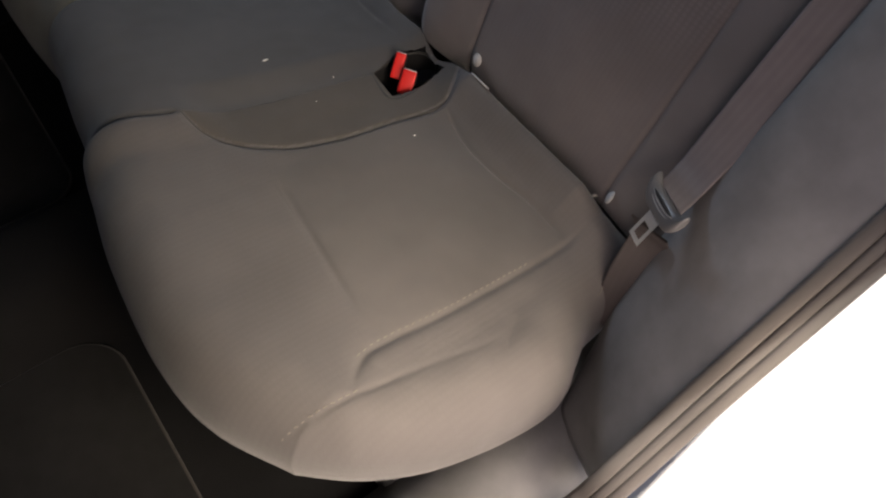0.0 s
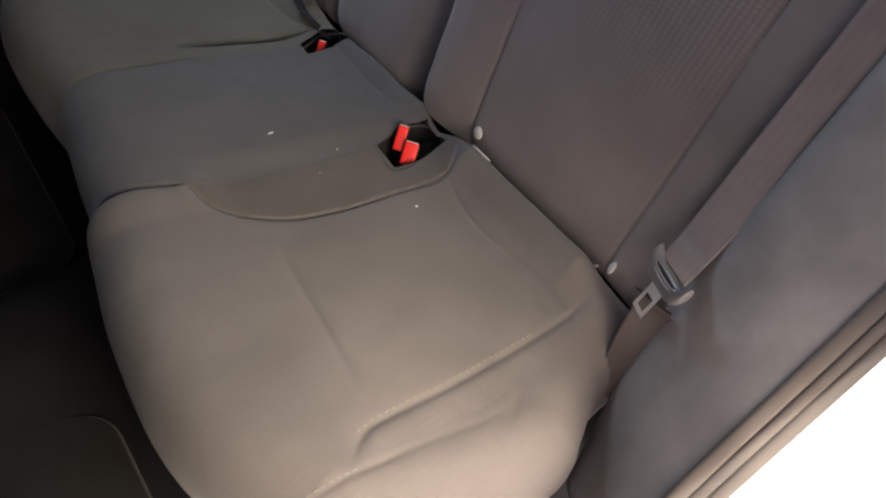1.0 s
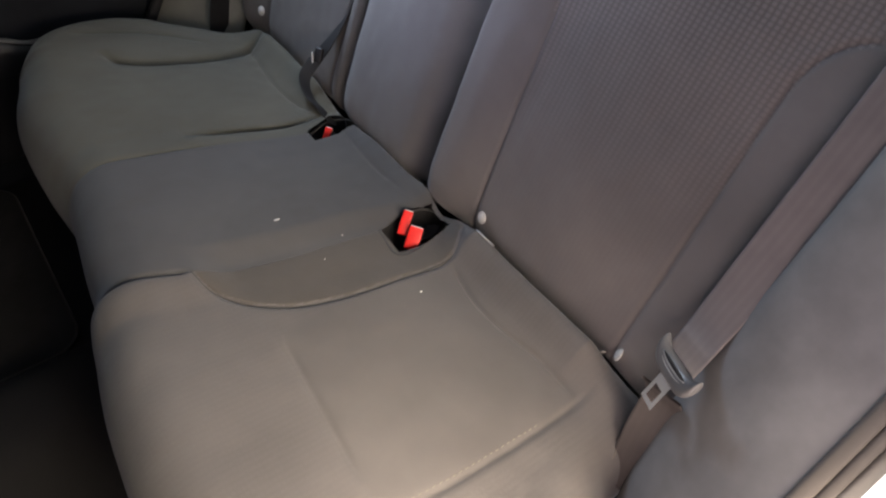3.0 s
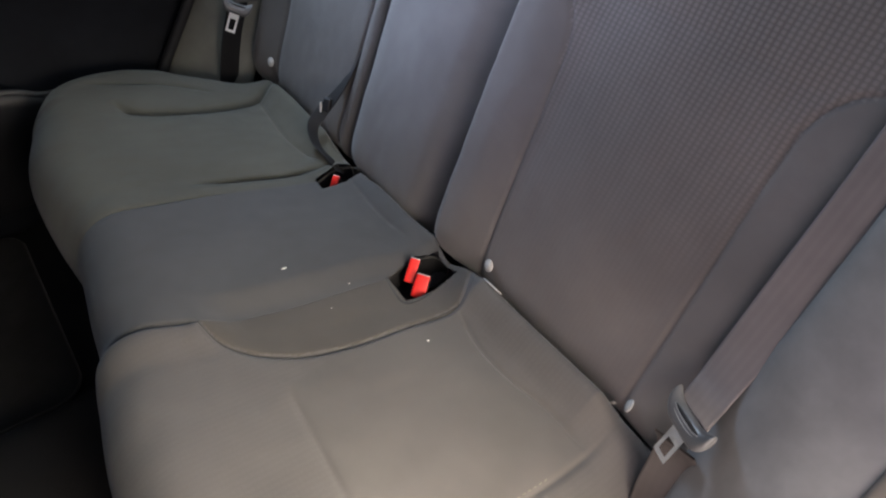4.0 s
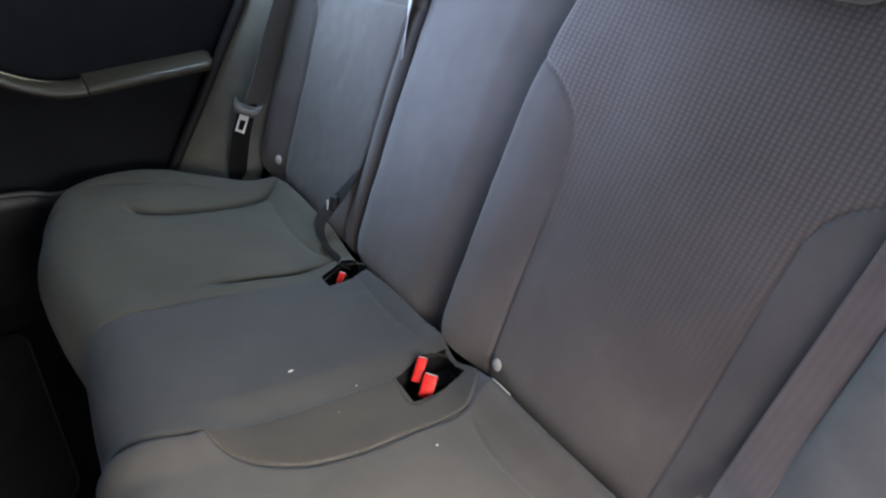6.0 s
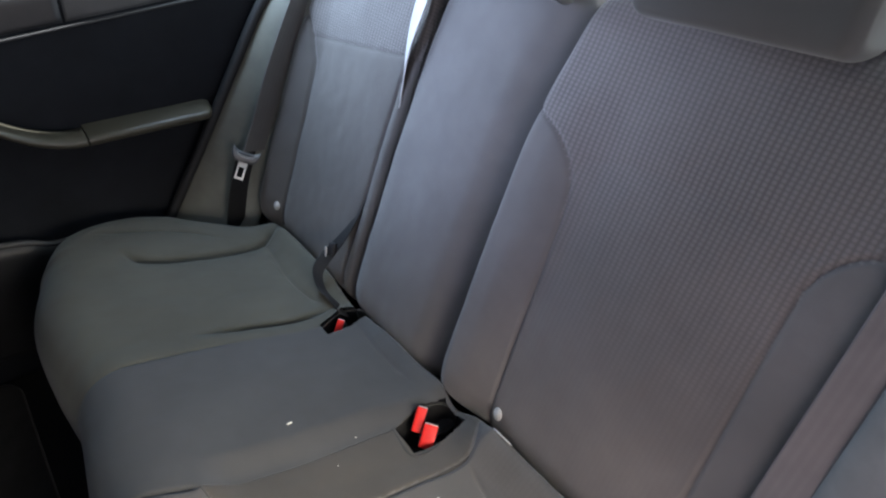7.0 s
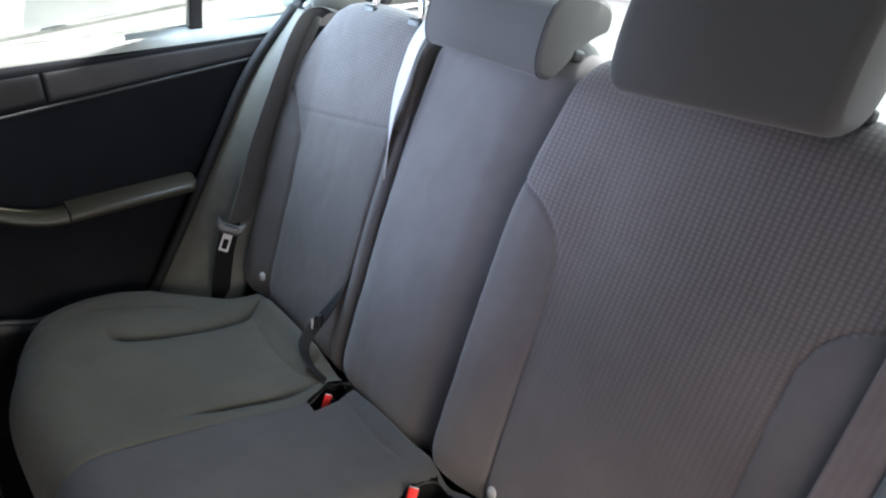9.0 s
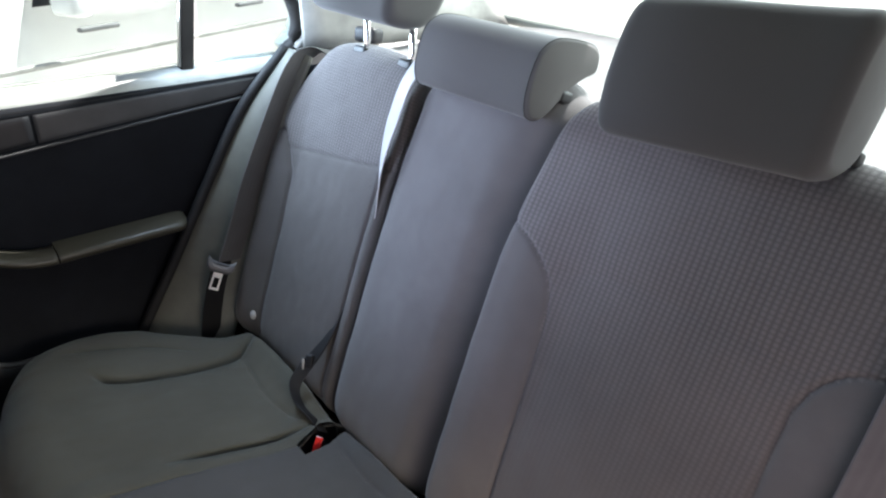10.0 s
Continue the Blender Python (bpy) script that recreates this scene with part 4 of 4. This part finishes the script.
# ---- isofix marker buttons ----
def button(place, turn, label):
    b = thing("child_seat_marker", label, "marker button", "child seat markers")
    m = Matrix.Translation(place) @ pose(0, 0, 0, 0, 0, turn) @ pose(0, 0, 0, -70)
    bm = bmesh.new()
    bmesh.ops.create_cone(bm, cap_ends=True, segments=32, radius1=0.0098, radius2=0.0090, depth=0.0026)
    bmesh.ops.bevel(bm, geom=[e for e in bm.edges if len(e.link_faces) == 2 and abs(e.calc_face_angle(0)) > 1], offset=0.0008, segments=2, affect="EDGES")
    bmesh.ops.transform(bm, matrix=m, verts=bm.verts)
    part("cap", bm, WHITE_PL, b)
    part("ring", tube_bm([tuple(m @ Vector((0.0075 * math.cos(a), 0.0075 * math.sin(a), 0.0012))) for a in np.linspace(0, 2 * math.pi, 28, endpoint=False)], 0.0004, 6, True), TAG, b)


button(on_back(-0.206, 0.009, 0.0125), -12, "round off-white button at the foot of the backrest")
button(on_back(-0.484, 0.000, 0.009), -56, "round off-white button at the foot of the backrest")
button(on_back(0.497, 0.002, 0.010), 10, "round off-white button at the foot of the backrest")


def gap_tag():
    """A white stiffening strip standing out of the seat gap on a grey cloth stub."""
    t = thing("label_tag", "white strip tag poking out of the seat gap", "tag")
    part("strip", box_bm(0.037, 0.0014, 0.0046, 0.0005, 1, pose(-0.2395, 0.0285, 0.3115, -38, 2, 0)), STRIP_PL, t)
    part("stub", box_bm(0.016, 0.0010, 0.042, 0.0003, 1, pose(-0.241, 0.020, 0.2850, -14, 0, 0)), TAG, t, "grey cloth stub")


gap_tag()


def tag(place, turn, size):
    ob = tagged(part("label_tag", box_bm(size[0], size[1], 0.001, 0.0003, 1, Matrix.Translation(place) @ pose(0, 0, 0, *turn)), TAG), "small grey tag poking out of the seat gap", "tag")
    return ob


tag((-0.463, 0.014, 0.284), (60, 60, 10), (0.020, 0.006))


# ---- belts ----
def tongue_of(parent, m, plate=0.024, drop=0.034):
    """A belt tongue: a steel plate with a window, under a moulded grey bar with a slot for the webbing."""
    outer = [(-plate / 2, -drop), (plate / 2, -drop), (plate / 2, 0.010), (-plate / 2, 0.010)]
    inner = [(-plate * 0.28, 0.006 - drop), (plate * 0.28, 0.006 - drop), (plate * 0.28, -0.010), (-plate * 0.28, -0.010)]
    bm = bmesh.new()
    lo, li = [bm.verts.new((*p, 0.0011)) for p in outer], [bm.verts.new((*p, 0.0011)) for p in inner]
    for i in range(4):
        bm.faces.new((lo[i], lo[(i + 1) % 4], li[(i + 1) % 4], li[i]))
    bmesh.ops.solidify(bm, geom=bm.faces[:], thickness=0.0025)
    bmesh.ops.recalc_face_normals(bm, faces=bm.faces)
    bmesh.ops.transform(bm, matrix=m, verts=bm.verts)
    part("tongue_plate", bm, BRIGHT, parent, "bright steel tongue plate", smooth=False)
    bm = bmesh.new()
    rings = []
    for w in np.linspace(-1, 1, 30):
        k = math.copysign(1 - (1 - abs(w)) ** 1.6, w)
        thin = max(0.0, 1 - abs(k) ** 9) ** 0.5
        high, deep = 0.0130 * (0.62 + 0.38 * thin), 0.0068 * (0.6 + 0.4 * thin)
        mid = Vector((0.037 * k, 0.015 + 0.014 * abs(k) ** 4.5, 0.003 * k * k))
        rings.append([bm.verts.new(m @ (mid + Vector((0, high * math.cos(a), deep * math.sin(a))))) for a in np.linspace(0, 2 * math.pi, 18, endpoint=False)])
    for q, r in zip(rings, rings[1:]):
        for i in range(18):
            bm.faces.new((q[i], q[(i + 1) % 18], r[(i + 1) % 18], r[i]))
    bm.faces.new(rings[0])
    bm.faces.new(rings[-1][::-1])
    bmesh.ops.recalc_face_normals(bm, faces=bm.faces)
    body = part("tongue_body", bm, PALE_GREY, parent, "grey moulded tongue grip")
    part("slot", box_bm(0.046, 0.0040, 0.0030, 0.0008, 1, m @ pose(0, 0.0215, 0.0058)), WELL_PL, body, "dark webbing slot")
    for w, half in ((0.0145, 0.022), (0.0185, 0.024)):
        part("bar_rib", tube_bm([tuple(m @ Vector((half * k, w + 0.004 * abs(k) ** 2.6, 0.0067))) for k in np.linspace(-1, 1, 12)], 0.0009, 8), RIB_PL, body)


belt = thing("seat_belt", "grey-brown seat belt lying along the backrest", "seat belt", "outer seat belts")
top = spline([on_back(-0.542, 0.64, 0.028), on_back(-0.549, 0.52, 0.026), on_back(-0.552, 0.40, 0.026), on_back(-0.553, 0.25, 0.028), on_back(-0.553, 0.12, 0.038), (-0.559, 0.040, 0.420)], 60)
ribbon("shoulder_webbing", belt, top + np.array([-0.0018, 0.0, 0.0]), np.tile((1.0, 0.05, 0.0), (60, 1)) + np.clip(np.linspace(-2, 1, 60), 0, 1)[:, None] * np.array([[-0.14, -0.45, -0.18]]), 0.0505, BELT)
low = spline([(-0.5640, 0.053, 0.374), on_back(-0.568, 0.02, 0.049), on_back(-0.577, -0.045, 0.046), on_back(-0.592, -0.13, 0.036)], 40)
ribbon("lap_webbing", belt, low, np.tile((1.0, 0.25, 0.15), (40, 1)), 0.050, BELT_LAP, 0.0015)
ax = Vector((-0.86, 0.46, 0.22)).normalized()
ay = Vector((0.0, -0.5, 0.86))
ay = (ay - ay.dot(ax) * ax).normalized()
az = ax.cross(ay)
mt = Matrix.Translation((-0.5630, 0.057, 0.397)) @ Matrix((ax, ay, az)).transposed().to_4x4()
tongue_of(belt, mt)
part("stop_button", box_bm(0.006, 0.010, 0.006, 0.002, 2, Matrix.Translation(on_back(-0.594, 0.082, 0.045))), PALE_GREY, belt)
fray = [on_back(-0.562, -0.075, 0.050), on_back(-0.566, -0.09, 0.055), on_back(-0.560, -0.105, 0.056), on_back(-0.566, -0.118, 0.054), on_back(-0.560, -0.125, 0.052)]
part("frayed_thread", tube_bm(spline(fray, 24), 0.0005, 6), THREAD, belt, "loose pale thread on the belt edge")

belt_f = thing("seat_belt", "grey seat belt hanging beside the far backrest", "seat belt", "outer seat belts")
top = spline([(0.545, -0.32, 0.74), (0.552, -0.265, 0.785), (0.558, -0.215, 0.812), (0.563, -0.162, 0.775), (0.566, -0.061, 0.588), (0.570, -0.010, 0.465), (0.570, 0.018, 0.405)], 50)
side = np.tile((0.28, -0.93, -0.28), (50, 1))
ribbon("shoulder_webbing", belt_f, top + np.array([0.0, -0.004, 0.0]), side, 0.058, BELT_GREY)
# lap run of the same belt; its shade is in the dark webbing
low = spline([(0.571, 0.030, 0.405), (0.574, 0.055, 0.33), (0.576, 0.075, 0.24), (0.578, 0.085, 0.16)], 30)
ribbon("lap_webbing", belt_f, low, np.tile((0.2, -0.97, -0.2), (30, 1)), 0.046, BELT_DARK)
az = Vector((-0.88, 0.25, 0.40)).normalized()
ay = Vector((0.0, -0.45, 0.89))
ay = (ay - ay.dot(az) * az).normalized()
mt = Matrix.Translation((0.556, 0.046, 0.391)) @ Matrix((ay.cross(az), ay, az)).transposed().to_4x4() @ Matrix.Diagonal((0.76, 0.86, 0.8, 1))
tongue_of(belt_f, mt, 0.025, 0.040)

belt_m = thing("middle_belt", "black middle seat belt hanging beside the far backrest", "seat belt")
c = spline([(0.200, -0.33, 0.83), on_back(0.206, 0.61, -0.01), on_back(0.213, 0.56, 0.022), on_back(0.218, 0.50, 0.026), on_back(0.223, 0.44, 0.022), on_back(0.229, 0.38, 0.008), on_back(0.231, 0.31, -0.008), on_back(0.232, 0.22, -0.020), on_back(0.234, 0.15, -0.026), on_back(0.238, 0.09, -0.026)], 70)
tw = np.clip((np.linspace(0, 1, 70)[:, None] - 0.38) / 0.16, 0, 1)
side = (1 - tw) * np.array([[0.95, -0.28, 0.0]]) + tw * np.array([[0.74, -0.50, -0.42]])
# one black belt; the upper run's pale colour carries the light on it
ribbon("webbing", belt_m, c, side, 0.040, BELT_SUNLIT)
c = spline([on_back(0.236, 0.16, -0.004), on_back(0.239, 0.10, 0.006), on_back(0.243, 0.055, 0.022), on_back(0.249, 0.020, 0.036), on_back(0.240, -0.008, 0.054), on_back(0.212, -0.028, 0.056), on_back(0.178, -0.036, 0.048), on_back(0.152, -0.050, 0.036)], 40)
side = (1 - np.linspace(0, 1, 40)[:, None]) * np.array([[0.72, -0.5, -0.35]]) + np.linspace(0, 1, 40)[:, None] * np.array([[0.1, 0.75, 0.65]])
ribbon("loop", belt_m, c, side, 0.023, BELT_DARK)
clip = part("clip", box_bm(0.014, 0.010, 0.024, 0.003, 3, Matrix.Translation(on_back(0.246, 0.035, 0.032)) @ pose(0, 0, 0, 21, 0, 30)), TRIM_DARK, belt_m, "black mini clip with steel edge")
part("steel_edge", box_bm(0.003, 0.005, 0.020, 0.001, 2, Matrix.Translation(on_back(0.253, 0.025, 0.038)) @ pose(0, 0, 0, 21, 10, 30)), BRIGHT, clip)


def buckle(place, label, wide=0.018, tall=0.035):
    """A black belt buckle lying in its pocket, with a red release button at its mouth."""
    b = thing("belt_buckle", label, "belt buckle", "belt buckles")
    up = Vector((0.33, -0.57, 0.75)).normalized()
    out = Vector((-0.55, 0.50, 0.66))
    out = (out - out.dot(up) * up).normalized()
    m = Matrix.Translation(place) @ Matrix((out.cross(up), out, up)).transposed().to_4x4()
    part("housing", box_bm(wide + 0.003, 0.030, tall - 0.004, 0.004, 3, m @ pose(0, -0.019, -0.003)), WELL_PL, b)
    btn = part("release_button", box_bm(wide, 0.011, tall, 0.0022, 3, m @ pose(0, -0.0055, 0)), RED, b, "red release button")
    part("mouth_edge", box_bm(wide * 0.92, 0.0035, 0.0016, 0.0006, 2, m @ pose(0, -0.0045, tall / 2 + 0.0004)), BRIGHT, btn)
    return b


buckle((-0.125, 0.0885, 0.277), "black belt buckle with red button in the cushion pocket", 0.015, 0.038)
buckle((-0.153, 0.0925, 0.269), "black belt buckle with red button in the cushion pocket", 0.021, 0.036)
buckle((0.126, 0.078, 0.271), "black belt buckle with red button in the far pocket", 0.012, 0.026)


# ---- crumbs ----
def crumb(x, y, z, r, label, stretch=1.0):
    bm = bmesh.new()
    bmesh.ops.create_icosphere(bm, subdivisions=2, radius=r)
    for vv in bm.verts:
        vv.co *= 1 + 0.35 * noise.noise(vv.co * 900 + Vector((x * 50, y * 50, 0)))
        vv.co.z *= 0.6
        vv.co.y *= stretch
        vv.co.x *= stretch ** -0.5
    bmesh.ops.translate(bm, vec=(x, y, z), verts=bm.verts)
    tagged(part("crumb", bm, CRUMB), label, "crumb", "crumbs on the seat")


crumb(-0.247, 0.147, seat_top(0.147) - 0.001, 0.0022, "pale crumb lying on the grey seat cloth")
crumb(-0.046, 0.259, seat_top(0.259) + 0.013, 0.0030, "long pale flake lying on the grey seat cloth", 2.0)
crumb(-0.112, 0.190, seat_top(0.190) + 0.012, 0.0011, "tiny pale crumb on the grey seat cloth")
crumb(-0.140, 0.235, seat_top(0.235) + 0.008, 0.0008, "tiny pale crumb on the grey seat cloth")


# ---- floor mats ----
def floor_mat(x0, x1, y0, y1, r, label):
    mat = thing("floor_mat", label, "floor mat", "floor mats")
    ring = []
    for cx, cy, a0 in ((x1 - r, y1 - r, 0), (x0 + r, y1 - r, 90), (x0 + r, y0 + r, 180), (x1 - r, y0 + r, 270)):
        ring += [(cx + r * math.cos(radians(a0 + a)), cy + r * math.sin(radians(a0 + a))) for a in range(0, 91, 9)]
    bm = bmesh.new()
    hi = [bm.verts.new((x, y, -0.008)) for x, y in ring]
    lo = [bm.verts.new((x, y, -0.020)) for x, y in ring]
    bm.faces.new(hi)
    for i in range(len(ring)):
        j = (i + 1) % len(ring)
        bm.faces.new((lo[i], lo[j], hi[j], hi[i]))
    bmesh.ops.triangulate(bm, faces=[f for f in bm.faces if len(f.verts) > 4])
    ob = part("carpet", bm, MAT_PILE, mat, smooth=False)
    u = ob.data.uv_layers.new(name="UVMap")
    u.data.foreach_set("uv", np.array([ob.data.vertices[lp.vertex_index].co[:2] for lp in ob.data.loops], np.float32).ravel())
    edge = part("binding", tube_bm([(x, y, -0.012) for x, y in ring], 0.0035, 8, True), MAT_EDGE, mat, "paler stitched edge binding")


floor_mat(-0.60, -0.105, 0.632, 0.855, 0.07, "black carpet floor mat with a paler bound edge")
floor_mat(0.17, 0.65, 0.565, 0.855, 0.05, "black carpet floor mat with a paler bound edge")


# ---- far door ----
def far_door():
    door = thing("door_far", "closed far rear door with dark trim and armrest", "car door", kind="structure")
    prof = [(0.672, -0.03), (0.668, 0.05), (0.664, 0.12), (0.668, 0.20), (0.680, 0.26), (0.688, 0.33), (0.688, 0.40), (0.682, 0.47), (0.676, 0.52), (0.672, 0.60), (0.668, 0.66), (0.664, 0.69), (0.663, 0.72), (0.664, 0.755)]
    ps = spline(prof, 50)
    rows = [[(x, y, z) for x, z in ps] for y in np.linspace(-0.30, 0.98, 60)]
    part("door_panel", loft_bm(rows, 0.006), DOOR_PL, door)
    # ledge under the glass; its pale colour holds the sky's glare
    led = spline([(0.672, 0.742), (0.660, 0.746), (0.659, 0.756), (0.667, 0.769), (0.684, 0.777), (0.705, 0.779)], 24)
    part("ledge", loft_bm([[(x, y, z) for x, z in led] for y in np.linspace(-0.235, 0.98, 40)], 0.006), LEDGE_PL, door, "dark ledge below the window, sky light put into its colour")
    # raised insert strip
    def strip(y0, y1, name, mat):
        n = 60
        rows = []
        for y in np.linspace(y0, y1, n):
            k = (y + 0.15) / 0.5
            top, bot = 0.752 - 0.010 * min(k, 1.2), 0.720 - 0.040 * min(max(k, 0), 1.3)
            e = min(1.0, (y - y0) / 0.03) ** 0.5 if y0 < -0.1 else 1.0
            mid, half = (top + bot) / 2 + 0.006 * (1 - e), (top - bot) / 2 * max(e, 0.02)
            rows.append([(0.6625 - 0.007 * max(0, 1 - abs(s) ** 8), y, mid + half * s) for s in np.linspace(-1, 1, 16)])
        part(name, loft_bm(rows, 0.004), mat, door)
    # dark tube as the shadow line above the strip, and a lip below that catches light
    ys = np.linspace(-0.150, 0.95, 40)
    part("strip_shadow", tube_bm([(0.6605, y, 0.755 - 0.010 * min((y + 0.15) / 0.5, 1.2)) for y in ys], 0.0032, 8), WELL_PL, door)
    part("strip_lip", tube_bm([(0.6565, y, 0.716 - 0.040 * min(max((y + 0.15) / 0.5, 0), 1.3)) for y in ys], 0.0030, 8), TRIM_MID, door)
    strip(-0.152, 0.281, "insert_strip", TRIM_MID)
    strip(0.286, 0.95, "insert_strip", TRIM_DARK)
    # armrest with a pull bar that sweeps up ahead of it
    ridge = [(0.692, -0.022), (0.650, -0.018), (0.633, -0.012), (0.6262, -0.004), (0.6245, 0.001), (0.6275, 0.0055), (0.636, 0.0085), (0.655, 0.013), (0.692, 0.019)]
    arm = []
    for y in np.concatenate([np.linspace(0.055, 0.08, 14)[:-1], np.linspace(0.08, 0.303, 24)]):
        e = max(0.0, 1 - max(0.0, (0.080 - y) / 0.025) ** 2) ** 0.5
        arm.append([(0.692 + (x - 0.692) * (0.05 + 0.95 * e), y, 0.481 + z * (0.4 + 0.6 * e)) for x, z in spline(ridge, 40)])
    part("armrest", loft_bm(arm), ARM_PL, door, "grey soft-touch armrest")
    pull = []
    for y in np.linspace(0.306, 0.58, 50):
        k = (y - 0.306) / 0.3
        z = 0.481 + 0.27 * min(k, 0.6) ** 2 + 0.32 * max(0.0, k - 0.6)
        pull.append([(0.660 - 0.038 * max(0, math.cos(a)) ** 0.7, y, z + (0.015 - 0.003 * min(k, 1)) * math.sin(a)) for a in np.linspace(-math.pi / 2, math.pi / 2, 18)])
    part("pull_handle", loft_bm(pull, 0.004), ARM_PL, door, "grey curved pull handle")
    # pocket lip below
    lip = spline([(0.680, 0.335, 0.262), (0.662, 0.345, 0.270), (0.648, 0.375, 0.279), (0.640, 0.42, 0.287), (0.640, 0.50, 0.312), (0.64, 0.80, 0.34)], 60)
    part("pocket_lip", tube_bm(lip, 0.006, 8), TRIM_MID, door)
    rows = []
    for p in lip:
        rows.append([(p[0] + 0.03 * w * w, p[1] - 0.01 * w, p[2] * (1 - w) + 0.02 * w) for w in np.linspace(0, 1, 10)])
    part("door_pocket", loft_bm(rows, 0.004), TRIM_DARK, door)
    # window frame, divider bar, panes
    part("divider_bar", box_bm(0.022, 0.026, 0.46, 0.004, 2, pose(0.690, -0.036, 1.0) @ pose(0, 0, 0, 9.0)), RUBBER, door, "black window divider bar")
    part("bar_channel", box_bm(0.006, 0.004, 0.44, 0.001, 1, pose(0.680, -0.020, 1.0) @ pose(0, 0, 0, 9.0)), STEEL, door)
    fr = spline(FRAME, 90)
    part("window_frame", tube_bm(fr, 0.014, 10), RUBBER, door, "black rubber window frame")
    part("outer_frame", tube_bm(fr + np.array([0.02, -0.014, 0.012]), 0.020, 10), TRIM_LIGHT, door)
    part("inner_seal", tube_bm(fr + np.array([-0.012, -0.03, 0.014]), 0.010, 10), TRIM_LIGHT, door, "pale pillar edge round the door")
    # seal pale instead of black: window glare put into its colour
    part("beltline_seal", tube_bm([(0.703, y, 0.779) for y in np.linspace(-0.21, 1.25, 30)], 0.004, 8), TRIM_LIGHT, door)
    for y0, y1, name in ((-0.26, -0.038, "quarter_pane"), (-0.022, 1.25, "window_pane")):
        bm = loft_bm([[(0.700 - 0.09 * (k ** 1.6), y, 0.775 + 0.43 * k) for y in np.linspace(y0, y1, 10)] for k in np.linspace(0, 1, 8)], 0.003)
        pane = part(name, bm, GLASS, door)
        pane.visible_shadow = False
    part("outer_skin", loft_bm([[(0.76 - 0.05 * abs(z - 0.4), y, z) for z in np.linspace(-0.15, 0.775, 10)] for y in np.linspace(-0.4, 1.3, 6)], 0.004), TRIM_MID, door)


far_door()


# ---- street side: a parked car beyond the far window ----
def parked_car(x, y, turn, colour, label):
    paint = plastic("car_paint", colour, 0.25, 30, 0.02, 0.03)
    car = thing("parked_car", label, "car", "parked cars")
    m = pose(x, y, -0.36, 0, 0, turn)
    side = [(-2.15, 0.45), (-2.12, 0.80), (-1.75, 0.93), (-1.30, 0.97), (-0.70, 1.36), (0.0, 1.44), (0.65, 1.38), (1.25, 0.99), (1.85, 0.88), (2.12, 0.72), (2.17, 0.40)]
    top = spline(side, 60)
    rows = []
    for px, pz in top:
        w = 0.86 - 0.20 * max(0.0, (pz - 0.95) / 0.5) - 0.10 * (abs(px) / 2.15) ** 4
        rows.append([tuple(m @ Vector((px, w * s, 0.25 + (pz - 0.25) * (1 - abs(s) ** 9 * 0.25) if abs(s) < 1 else 0.25))) for s in np.linspace(-1, 1, 31)])
    part("body", loft_bm(rows, 0.01), paint, car)
    for sgn in (-1, 1):
        for a, b in ((-0.98, -0.06), (0.02, 0.90)):
            bm = loft_bm([[tuple(m @ Vector((a + (b - a) * u + (0.16 if a < -0.5 else -0.22) * k * ((1 - u) if a < -0.5 else u), sgn * (0.868 - 0.17 * k), 1.0 + 0.30 * k))) for u in np.linspace(0, 1, 8)] for k in np.linspace(0, 1, 6)], 0.006)
            part("side_window", bm, TRIM_DARK, car, "dark side window")
        for wx in (-1.32, 1.32):
            bm = bmesh.new()
            bmesh.ops.create_cone(bm, cap_ends=True, segments=32, radius1=0.31, radius2=0.31, depth=0.2)
            bmesh.ops.transform(bm, matrix=m @ pose(wx, sgn * 0.80, 0.31, 90), verts=bm.verts)
            wheel = part("wheel", bm, RUBBER, car)
            bm = bmesh.new()
            bmesh.ops.create_cone(bm, cap_ends=True, segments=24, radius1=0.2, radius2=0.19, depth=0.21)
            bmesh.ops.transform(bm, matrix=m @ pose(wx, sgn * 0.80, 0.31, 90), verts=bm.verts)
            part("rim", bm, STEEL, wheel)
        part("side_moulding", box_bm(2.9, 0.03, 0.022, 0.006, 2, m @ pose(0, sgn * 0.865, 0.765)), TRIM_LIGHT, car)
        for hx in (-0.35, 0.62):
            part("door_handle", box_bm(0.20, 0.035, 0.022, 0.008, 2, m @ pose(hx, sgn * 0.87, 0.885)), TRIM, car)
        part("mirror", box_bm(0.10, 0.16, 0.11, 0.03, 3, m @ pose(0.80, sgn * 0.98, 1.02)), paint, car)
    return car


parked_car(3.75, -0.6, 112, (0.90, 0.90, 0.88), "white saloon parked in the sun beside the car")
parked_car(11.5, 3.4, 84, (0.75, 0.75, 0.74), "white car parked further off in the sun")
